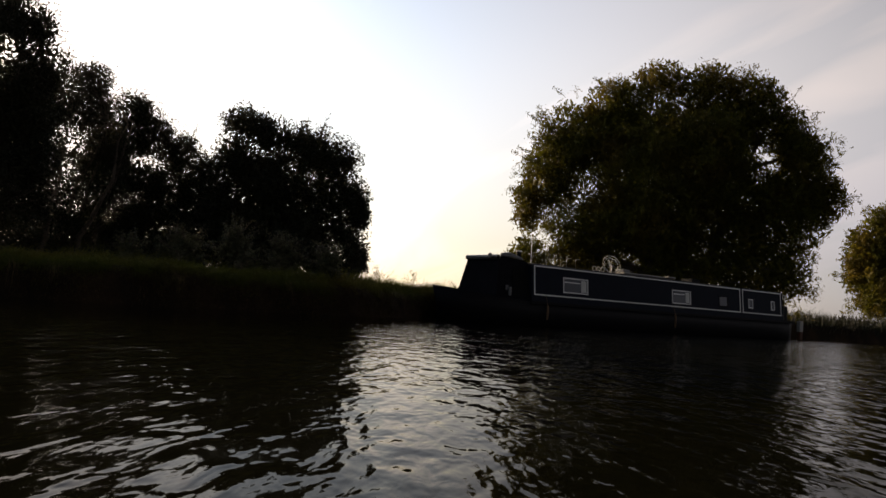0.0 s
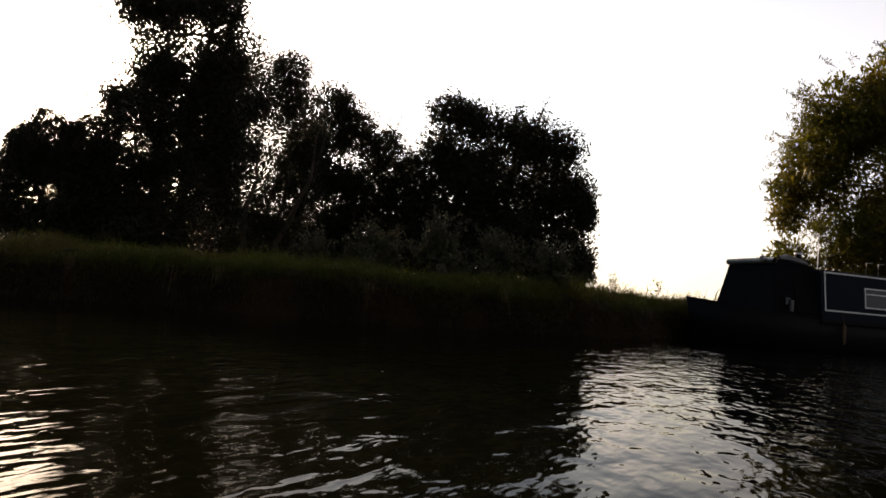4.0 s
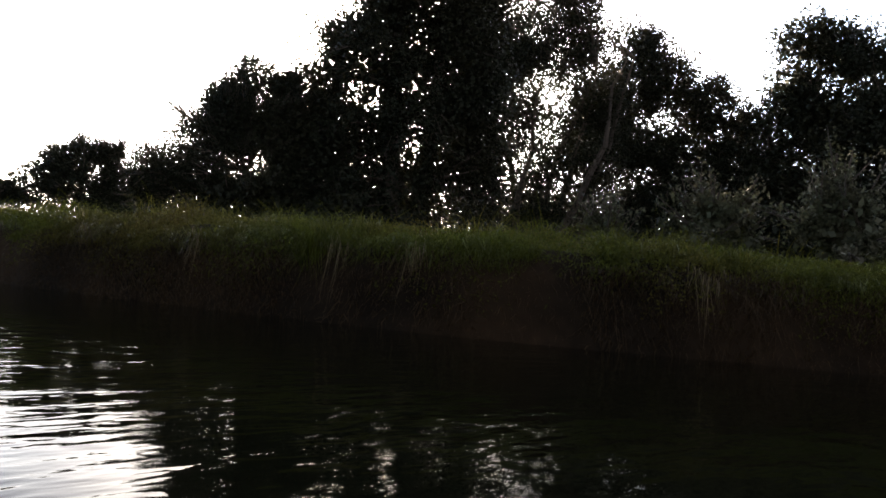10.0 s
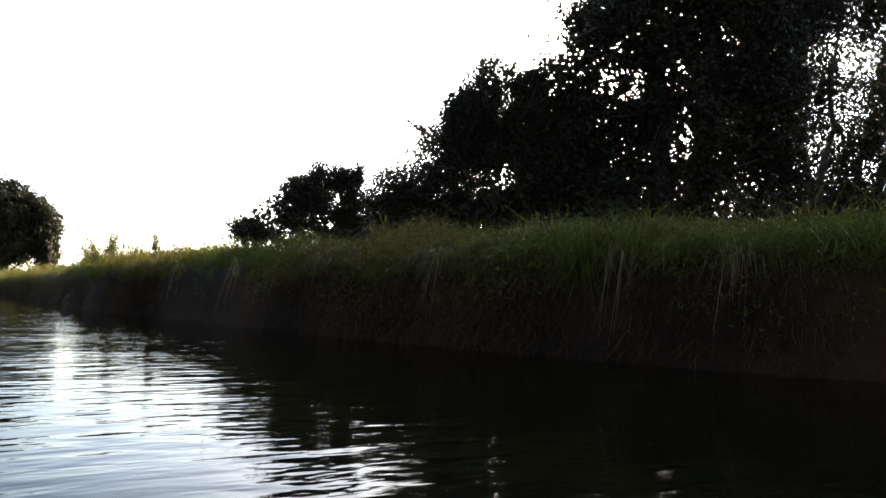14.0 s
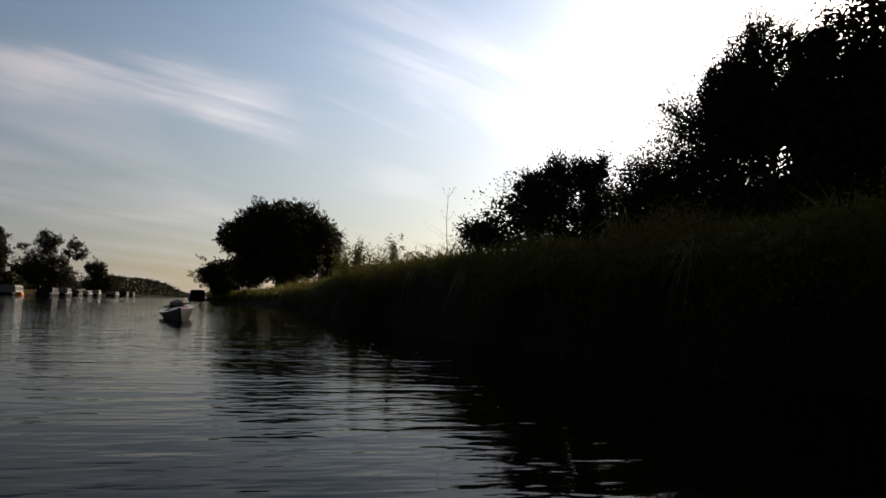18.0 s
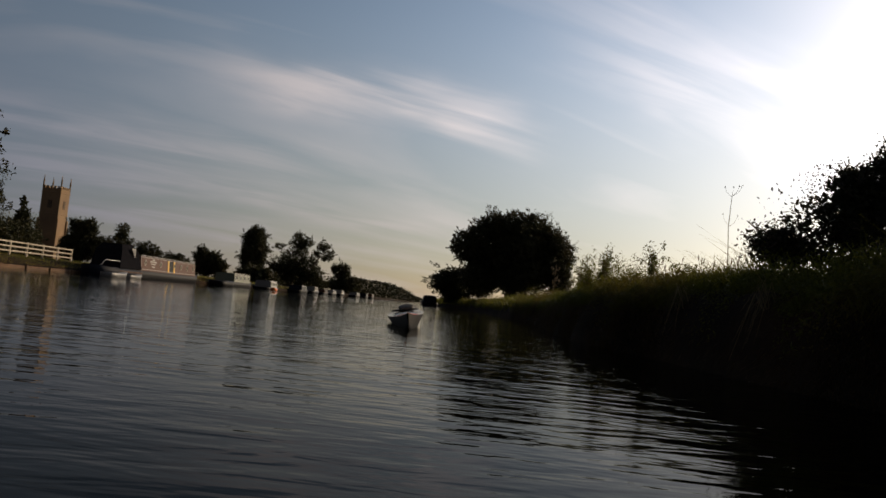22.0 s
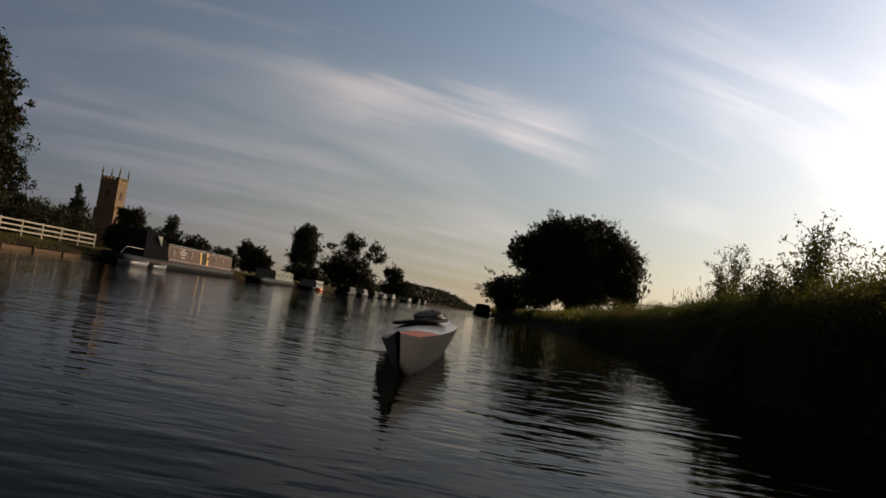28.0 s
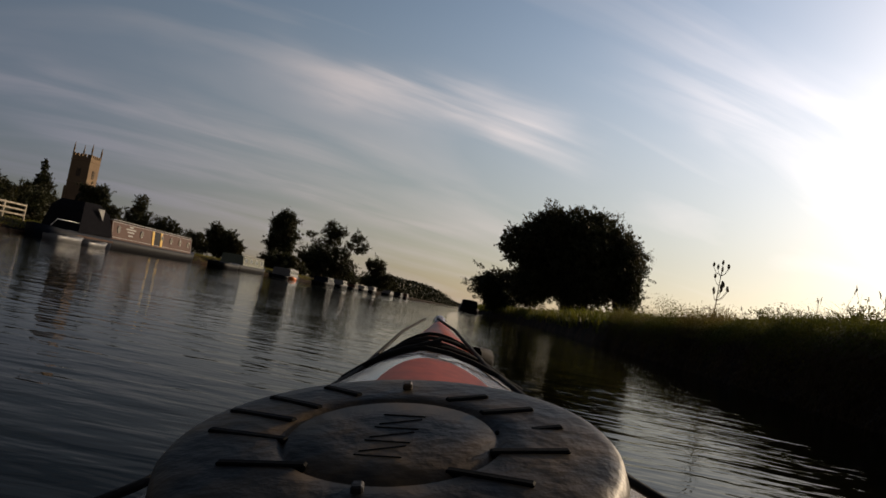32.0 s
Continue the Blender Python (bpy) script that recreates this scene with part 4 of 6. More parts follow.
def bank_points(line, into, lo, hi, d0, d1, per_metre, rng):
    """Random places on a bank between two eastings: the waterline place, the way inland, and the distance inland."""
    ok = [i for i in range(len(line) - 1) if lo <= line[i][0] <= hi]
    out, way, dist = [], [], []
    for i in ok:
        L = np.linalg.norm(line[i + 1] - line[i])
        n = rng.poisson(L * per_metre)
        t = rng.uniform(0, 1, (n, 1))
        out.append(line[i] * (1 - t) + line[i + 1] * t)
        way.append(into[i] * (1 - t) + into[i + 1] * t)
        dist.append(rng.uniform(d0, d1, n))
    return np.concatenate(out), np.concatenate(way), np.concatenate(dist)


def profile_z(profile, d):
    return np.interp(d, [q[0] for q in profile], [q[1] for q in profile])


def bank_grass(name, label, line, into, profile, lo, hi, d0, d1, per_metre, tall, wide, mat, seed, out=0.25, droop=0.5, patch=0.6, toss=0.35):
    rng = np.random.default_rng(seed)
    p, way, d = bank_points(line, into, lo, hi, d0, d1, per_metre, rng)
    z = profile_z(profile, d) - 0.03
    xy = p + way * d[:, None]
    clump = np.array([noise.noise((q[0] * 0.9, q[1] * 0.9, seed * 1.3)) + 0.6 * noise.noise((q[0] * 2.7, q[1] * 2.7, seed)) for q in xy])
    h = tall * rng.uniform(0.45, 1.15, len(xy)) * (1 + patch * clump)
    root = np.concatenate([xy, z[:, None]], 1)
    lean = np.concatenate([-way * out + rng.normal(0, toss, (len(xy), 2)), np.zeros((len(xy), 1))], 1)
    v, f = blades(root, np.maximum(h, 0.05), wide * rng.uniform(0.6, 1.4, len(xy)), lean, rng, droop)
    ob = part(name, mesh_np(name, v, f, mat), mat)
    tagged(ob, label, "grass", kind="stuff")


bank_grass("bank_grass", "long green grass on top of the canal bank", N_LINE, N_IN, N_PROFILE, -45, 2, 0.35, 2.4, 1000, 0.25, 0.009, GRASS_GREEN, 31, out=0.3, droop=1.1, patch=1.7, toss=0.65)
bank_grass("overhanging_grass", "green tussocks that hang over the bank edge", N_LINE, N_IN, N_PROFILE, -45, 2, 0.2, 0.55, 900, 0.14, 0.007, GRASS_GREEN, 37, out=0.8, droop=1.6, patch=1.3, toss=0.8)
bank_grass("field_grass", "thin field grass behind the bank top", N_LINE, N_IN, N_PROFILE, -45, 2, 2.4, 3.0, 90, 0.4, 0.016, GRASS_GREEN, 32)
bank_grass("dry_grass", "brown dead grass hanging down the bank face", N_LINE, N_IN, N_PROFILE, -45, 2, 0.0, 0.3, 1500, 0.095, 0.006, GRASS_DRY, 33, out=0.6, droop=2.2, patch=1.3, toss=0.9)
bank_grass("bank_grass", "long grass on the distant bank", N_LINE, N_IN, N_PROFILE, -160, -45, 0.1, 3.0, 170, 0.5, 0.045, GRASS_GREEN, 34)
# near-black leaf material puts shade into the grass on this stretch
bank_grass("bank_grass", "tall grass in a shade-dark colour on the bank by the moored boat", N_LINE, N_IN, N_PROFILE, 2, 60, 0.1, 3.0, 220, 0.75, 0.03, LEAF_SHADED, 35)
bank_grass("rough_grass", "rough tufted grass between the trees and the moored boat", N_LINE, N_IN, N_PROFILE, -3.0, 2.6, 0.25, 1.8, 420, 0.42, 0.012, GRASS_GREEN, 38, out=0.2, droop=0.7, patch=1.5, toss=0.5)
bank_grass("verge_grass", "mown green verge on the village side", S_LINE, S_IN, S_PROFILE, -130, -20, 0.1, 4.0, 240, 0.14, 0.03, VERGE_SUNLIT, 36)


def bank_leaves():
    """Low broad-leaved plants that soften the bank face and its edge."""
    rng = np.random.default_rng(61)
    p, way, d = bank_points(N_LINE, N_IN, -45, 2, 0.05, 1.3, 4800, rng)
    xy = p + way * d[:, None]
    keep = np.array([noise.noise((q[0] * 1.1, q[1] * 1.1, 7.7)) + 0.5 * noise.noise((q[0] * 3.1, q[1] * 3.1, 2.2)) > (0.0 if dd < 0.2 else -0.3) for q, dd in zip(xy, d)])
    xy, d, way = xy[keep], d[keep], way[keep]
    mound = np.array([max(0.0, noise.noise((q[0] * 0.8, q[1] * 0.8, 3.1)) + 0.4 * noise.noise((q[0] * 2.3, q[1] * 2.3, 9.0))) for q in xy])
    z = profile_z(N_PROFILE, d) + rng.uniform(-0.02, 0.16, len(d)) + rng.uniform(0, 0.62, len(d)) * mound
    xy = xy - way * (rng.uniform(0, 0.42, len(d)) * mound)[:, None]
    q = np.concatenate([xy + rng.normal(0, 0.05, xy.shape), z[:, None]], 1)
    q = q[q[:, 2] > 0.04]
    v, f = leaf_cloud(q, 0.032, rng, 0.5, 0.36)
    ob = part("bank_plants", mesh_np("bank_plants", v, f, LEAF_BANK), LEAF_BANK)
    tagged(ob, "low broad-leaved plants on the bank face", "plants", kind="stuff")


bank_leaves()


def tussocks():
    """Rounded tussocks whose blades arch out from one root, uneven in size, along the bank's edge."""
    rng = np.random.default_rng(67)
    p, way, d = bank_points(N_LINE, N_IN, -32, 2, 0.22, 0.95, 5.0, rng)
    root, height, wide, lean = [], [], [], []
    for (x, y), w, dist in zip(p, way, d):
        size = rng.uniform(0.1, 0.28) * (1.5 if rng.uniform() < 0.25 else 0.85)
        n = int(70 + 420 * size)
        a = rng.uniform(0, 2 * np.pi, n)
        r = np.sqrt(rng.uniform(0, 1, n))
        way_out = np.stack([np.cos(a), np.sin(a)], 1)
        at = np.array([x, y]) + w * dist + way_out * (r * size * 0.3)[:, None]
        deep = np.maximum((at - np.array([x, y])) @ w, 0.0)
        root.append(np.concatenate([at, (profile_z(N_PROFILE, deep) - 0.02)[:, None]], 1))
        height.append(size * rng.uniform(0.6, 1.15, n) * (1.15 - 0.4 * r))
        wide.append(0.007 * rng.uniform(0.6, 1.4, n))
        lean.append(np.concatenate([way_out * (0.25 + 0.95 * r)[:, None] + rng.normal(0, 0.18, (n, 2)), np.zeros((n, 1))], 1))
    v, f = blades(np.concatenate(root), np.concatenate(height), np.concatenate(wide), np.concatenate(lean), rng, 1.5)
    ob = part("grass_tussocks", mesh_np("grass_tussocks", v, f, GRASS_GREEN), GRASS_GREEN)
    tagged(ob, "uneven rounded grass tussocks along the bank edge", "grass", kind="stuff")


tussocks()


def straw_tuft(x, seed, count=26):
    """Pale dead straw that hangs from the bank edge."""
    rng = np.random.default_rng(seed)
    i = int(np.argmin(np.abs(N_LINE[:, 0] - x) + (N_LINE[:, 1] > 60) * 99))
    along = np.array([-N_IN[i][1], N_IN[i][0]])
    d = rng.uniform(0.16, 0.24, count)
    xy = N_LINE[i] + N_IN[i] * d[:, None] + along * rng.normal(0, 0.07, count)[:, None]
    root = np.concatenate([xy, (profile_z(N_PROFILE, d) + rng.uniform(-0.02, 0.06, count))[:, None]], 1)
    lean = np.concatenate([-N_IN[i] * 0.75 + rng.normal(0, 0.15, (count, 2)), np.zeros((count, 1))], 1)
    v, f = blades(root, rng.uniform(0.18, 0.34, count), np.full(count, 0.006), lean, rng, 3.0)
    ob = part("straw_tuft", mesh_np("straw_tuft", v, f, STRAW), STRAW)
    tagged(ob, "pale dead straw hanging from the bank edge", "grass", kind="stuff")


for k, tx in enumerate((-9.1, -10.6, -12.4, -8.3, -6.2, -14.6, -3.9, -16.3)):
    straw_tuft(tx, 300 + k)


def stalk(points, r, mat, parent, name="stem"):
    return rod(name, points, r, mat, parent, 4)


def bank_place(x, d):
    i = int(np.argmin(np.abs(N_LINE[:, 0] - x) + (N_LINE[:, 1] > 60) * 99))
    q = N_LINE[i] + N_IN[i] * d
    return q[0], q[1], float(profile_z(N_PROFILE, np.array([d]))[0])


def weed(x, d, height, spread, seed, leafy=True, label="leafy weed clump with seed heads on the bank top"):
    """A clump of upright stems with small leaves and seed heads."""
    rng = np.random.default_rng(seed)
    px, py, pz = bank_place(x, d)
    ob = thing("weed", label, "weed", Matrix.Translation((px, py, pz - 0.03)), "bank weeds")
    stems, spots = [], []
    for k in range(7 if leafy else 4):
        h = height * rng.uniform(0.55, 1.0)
        a, r = rng.uniform(0, 6.28), spread * rng.uniform(0.2, 1)
        s = np.linspace(0, 1, 6)[:, None]
        pts = np.concatenate([np.cos(a) * r * s**1.4, np.sin(a) * r * s**1.4, h * s], 1) + np.concatenate([np.zeros((1, 3)), rng.normal(0, 0.012, (5, 3))])
        stems.append(tube(pts, np.linspace(0.006, 0.002, 6), 4))
        for t in rng.uniform(0.1, 1.0, 90 if leafy else 16):
            spots.append(pts[0] + (pts[-1] - pts[0]) * t + rng.normal(0, 0.045 - 0.025 * t, 3))
        for b in range(4):
            t = rng.uniform(0.45, 0.9)
            c = pts[0] + (pts[-1] - pts[0]) * t
            e = c + np.array([rng.normal(0, 0.1), rng.normal(0, 0.1), 0.16 * rng.uniform(0.5, 1.2)])
            stems.append(tube(np.array([c, (c + e) / 2 + 0.01, e]), [0.003, 0.002, 0.0015], 4))
            spots.extend(e + rng.normal(0, 0.025, (9, 3)))
    v, f = merged(stems)
    part("stem", mesh_np("stem", v, f, STEM_DRY, True), STEM_DRY, ob)
    v, f = leaf_cloud(np.array(spots), 0.04, rng, -0.4, 0.36)
    part("foliage", mesh_np("foliage", v, f, LEAF_BANK), LEAF_BANK, ob)


def teasel(x, d, height, seed):
    rng = np.random.default_rng(seed)
    px, py, pz = bank_place(x, d)
    ob = thing("teasel", "dry brown teasel with spiny seed heads", "plant", Matrix.Translation((px, py, pz)), "")
    stems, heads = [], []
    main = np.array([[0, 0, 0], [0.01, 0, height * 0.5], [0.0, 0.02, height]])
    stems.append(tube(main, [0.011, 0.009, 0.006], 5))
    heads.append(main[-1])
    for k in range(17):
        z = height * rng.uniform(0.4, 0.86)
        a = rng.uniform(0, 6.28)
        L = height * rng.uniform(0.1, 0.22)
        e = np.array([np.cos(a) * L * 0.7, np.sin(a) * L * 0.7, z + L * 0.75])
        stems.append(tube(np.array([[0, 0, z], [e[0] * 0.6, e[1] * 0.6, z + L * 0.25], e]), [0.006, 0.005, 0.004], 4))
        heads.append(e)
    v, f = merged(stems)
    part("stem", mesh_np("stem", v, f, STEM_DRY, True), STEM_DRY, ob)
    for h in heads:
        pts = h + np.array([[0, 0, -0.005], [0, 0, 0.015], [0, 0, 0.045], [0, 0, 0.072], [0, 0, 0.092]])
        rod("seed_head", pts, [0.007, 0.021, 0.024, 0.016, 0.003], STEM_DRY, ob, 8)


for k, (wx, wd, wh, ws) in enumerate(((-20.95, 0.5, 0.9, 0.1), (-21.2, 0.5, 0.66, 0.1), (-21.9, 0.35, 0.42, 0.12), (-22.6, 0.45, 0.34, 0.12), (-24.2, 0.55, 0.92, 0.1), (-24.85, 0.5, 0.9, 0.09), (-25.2, 0.6, 0.42, 0.12),
                                      (-18.5, 0.6, 0.6, 0.05), (-19.6, 0.6, 0.3, 0.12), (-17.6, 0.7, 0.26, 0.12), (-26.4, 0.7, 0.3, 0.14), (-29.8, 0.8, 0.3, 0.18), (-33.0, 0.8, 0.3, 0.18))):
    weed(wx, wd, wh, ws, 80 + k)


def seed_grass(x, d, height, seed):
    """A tuft of thin grass stems that carry dark seed heads."""
    rng = np.random.default_rng(seed)
    px, py, pz = bank_place(x, d)
    ob = thing("seeding_grass", "tuft of thin grass stems with dark seed heads", "grass", Matrix.Translation((px, py, pz - 0.03)), "bank weeds")
    for k in range(4):
        h = height * rng.uniform(0.65, 1.0)
        e = rng.normal(0, 0.07, 2)
        o = rng.normal(0, 0.1, 2)
        pts = np.array([[o[0], o[1], 0], [o[0] + e[0] * 0.4, o[1] + e[1] * 0.4, h * 0.55], [o[0] + e[0], o[1] + e[1], h]])
        st_ = rod("stem", pts, [0.003, 0.0022, 0.0016], STEM_DRY, ob, 4)
        rod("seed_head", [pts[2] - (0, 0, 0.01), pts[2] + (0, 0, 0.02), pts[2] + (e[0] * 0.1, e[1] * 0.1, 0.06)], [0.003, 0.007, 0.002], STEM_DRY, st_, 5)


for k, (gx, gd, gh) in enumerate(((-25.2, 0.5, 0.75), (-25.6, 0.6, 0.6), (-27.2, 0.6, 0.55), (-27.9, 0.6, 0.6), (-28.6, 0.7, 0.65), (-29.4, 0.6, 0.6), (-30.6, 0.7, 0.6), (-31.8, 0.8, 0.5), (-33.6, 0.8, 0.45), (-18.1, 0.6, 0.55),
                                  (-17.2, 0.7, 0.5), (-16.0, 0.6, 0.4), (-19.0, 0.6, 0.5), (-22.8, 0.5, 0.6), (-12.6, 0.8, 0.4), (-11.4, 0.7, 0.35), (0.2, 0.8, 0.7), (-0.9, 0.8, 0.6), (-2.2, 0.9, 0.6))):
    seed_grass(gx, gd, gh * 0.75, 200 + k)
weed(-1.6, 0.8, 0.8, 0.15, 97, False, "dry grassy stems by the moored boat")
weed(-0.6, 0.9, 0.7, 0.2, 96, False, "dry grassy stems by the moored boat")
teasel(-36.0, 0.8, 1.2, 98)


def dead_umbel(x, d, top, seed):
    """A bare dead stalk with a few thin rays at its tip."""
    rng = np.random.default_rng(seed)
    px, py, pz = bank_place(x, d)
    ob = thing("dead_stalk", "single tall thin dead flower stalk on the bank top", "plant", Matrix.Translation((px, py, pz - 0.03)))
    h = top - pz
    rod("stem", [(0, 0, 0), (0.02, 0.01, h * 0.3), (-0.01, 0, h * 0.6), (0.0, 0.01, h * 0.9)], [0.006, 0.005, 0.004, 0.003], STEM_DRY, ob, 5)
    for k in range(6):
        a = rng.uniform(0, 6.28)
        z = h * (0.9 if k < 4 else 0.62)
        r = rng.uniform(0.05, 0.13)
        rod("ray", [(0, 0.01, z), (math.cos(a) * r * 0.7, math.sin(a) * r * 0.7, z + 0.05), (math.cos(a) * r, math.sin(a) * r, z + 0.12)], [0.0018, 0.0015, 0.001], STEM_DRY, ob, 4)
        rod("seed_head", [(math.cos(a) * r, math.sin(a) * r, z + 0.115), (math.cos(a) * r, math.sin(a) * r, z + 0.128)], [0.008, 0.004], STEM_DRY, ob, 5)


dead_umbel(-16.85, 0.75, 1.98, 95)


# ---------------------------------------------------------------- boats
def hull(length, beam, free, bow, draft=0.3, n=22, sheer=0.22, stern=0.6):
    """A canal boat's hull from its stern (x = 0) to its bow (x = length): vertices and quads."""
    rows_h = []
    for i in range(n):
        x = length * i / (n - 1)
        t = max(0.0, (x - (length - bow)) / bow)
        s = max(0.0, (stern - x) / stern)
        w = beam / 2 * math.sqrt(max(0.0, 1 - t**2.2)) * (1 - 0.35 * s**2) + 0.02
        z = free + sheer * t**2
        rows_h.append([(x + 0.25 * t * t, -w, z), (x + 0.1 * t * t, -w * 0.97, z * 0.5), (x, -w * 0.92, -draft), (x, w * 0.92, -draft), (x + 0.1 * t * t, w * 0.97, z * 0.5), (x + 0.25 * t * t, w, z)])
    v = np.array(rows_h)
    a, b = v.shape[:2]
    i, j = np.meshgrid(np.arange(a - 1), np.arange(b), indexing="ij")
    k = (i * b + j).ravel()
    k2 = (i * b + (j + 1) % b).ravel()
    f = np.stack([k, k + b, k2 + b, k2], -1)
    v = v.reshape(-1, 3)
    f = np.concatenate([f, [[0, 1, 4, 5], [1, 2, 3, 4]], [[(a - 1) * b + q for q in (5, 4, 1, 0)], [(a - 1) * b + q for q in (4, 3, 2, 1)]]])
    return v, f


def cabin_shape(x0, x1, w, z0, z1, lean=0.08, camber=0.05):
    """Cabin sides lean inwards; the roof is slightly rounded."""
    bm = bmesh.new()
    sec = [(-w, z0), (-w + lean, z1), (-w * 0.5, z1 + camber), (0, z1 + camber * 1.3), (w * 0.5, z1 + camber), (w - lean, z1), (w, z0)]
    a = [bm.verts.new((x0, y, z)) for y, z in sec]
    b = [bm.verts.new((x1, y, z)) for y, z in sec]
    for i in range(len(sec) - 1):
        bm.faces.new((a[i], a[i + 1], b[i + 1], b[i]))
    bm.faces.new(a[::-1])
    bm.faces.new(b)
    bm.faces.new((a[0], b[0], b[-1], a[-1]))
    bmesh.ops.recalc_face_normals(bm, faces=bm.faces)
    return bm


def side_y(w, lean, z0, z1, z):
    return w - lean * (z - z0) / (z1 - z0)


def frame_on_side(name, x0, x1, za, zb, side, wall, t, mat, parent, proud=0.012, label=""):
    """A rectangular frame of four strips on a leaning cabin side; wall(z) gives the side's distance from the middle."""
    bm = bmesh.new()
    for p0, p1, q0, q1 in ((x0, x1, zb - t, zb), (x0, x1, za, za + t), (x0, x0 + t, za + t, zb - t), (x1 - t, x1, za + t, zb - t)):
        ya, yb = side * wall(q0), side * wall(q1)
        c = [bm.verts.new(q) for q in ((p0, ya, q0), (p1, ya, q0), (p1, yb, q1), (p0, yb, q1))]
        o = [bm.verts.new((q.co.x, q.co.y + side * proud, q.co.z)) for q in c]
        bm.faces.new(o)
        for i in range(4):
            bm.faces.new((c[i], c[(i + 1) % 4], o[(i + 1) % 4], o[i]))
    bmesh.ops.recalc_face_normals(bm, faces=bm.faces)
    return part(name, bm, mat, parent, label)


def panel_on_side(name, x0, x1, za, zb, side, wall, mat, parent, proud=0.006, label=""):
    bm = bmesh.new()
    ya, yb = side * (wall(za) + proud), side * (wall(zb) + proud)
    back = -side * 0.03
    c = [bm.verts.new(q) for q in ((x0, ya, za), (x1, ya, za), (x1, yb, zb), (x0, yb, zb))]
    o = [bm.verts.new((q.co.x, q.co.y + back, q.co.z)) for q in c]
    bm.faces.new(c)
    for i in range(4):
        bm.faces.new((c[i], c[(i + 1) % 4], o[(i + 1) % 4], o[i]))
    bmesh.ops.recalc_face_normals(bm, faces=bm.faces)
    return part(name, bm, mat, parent, label)


def window(x0, x1, za, zb, side, wall, parent, frame_mat, curtain=True):
    w = panel_on_side("window", x0, x1, za, zb, side, wall, GLASS, parent, 0.006)
    frame_on_side("window_frame", x0 - 0.03, x1 + 0.03, za - 0.03, zb + 0.03, side, wall, 0.035, frame_mat, w, 0.02)
    if curtain:
        panel_on_side("curtain", x1 - 0.26 * (x1 - x0), x1 - 0.04, za + 0.03, zb - 0.03, side, wall, CURTAIN, w, 0.009)
        panel_on_side("top_light", x0 + 0.03, x1 - 0.3 * (x1 - x0), zb - 0.13, zb - 0.1, side, wall, frame_mat, w, 0.014)
    return w


def porthole(x, z, r, side, wall, parent, rim_mat):
    bm = bmesh.new()
    y = side * (wall(z) - 0.005)
    m = Matrix.Translation((x, y + side * 0.02, z)) @ Matrix.Rotation(radians(90), 4, "X")
    bmesh.ops.create_cone(bm, cap_ends=True, segments=16, radius1=r, radius2=r, depth=0.04, matrix=m)
    w = part("porthole", bm, GLASS, parent)
    a = np.linspace(0, 2 * np.pi, 17)
    v, f = tube(np.stack([x + r * np.cos(a), np.full(17, y + side * 0.03), z + r * np.sin(a)], -1), 0.022, 6)
    part("rim", mesh_np("rim", v, f, rim_mat, True), rim_mat, w)


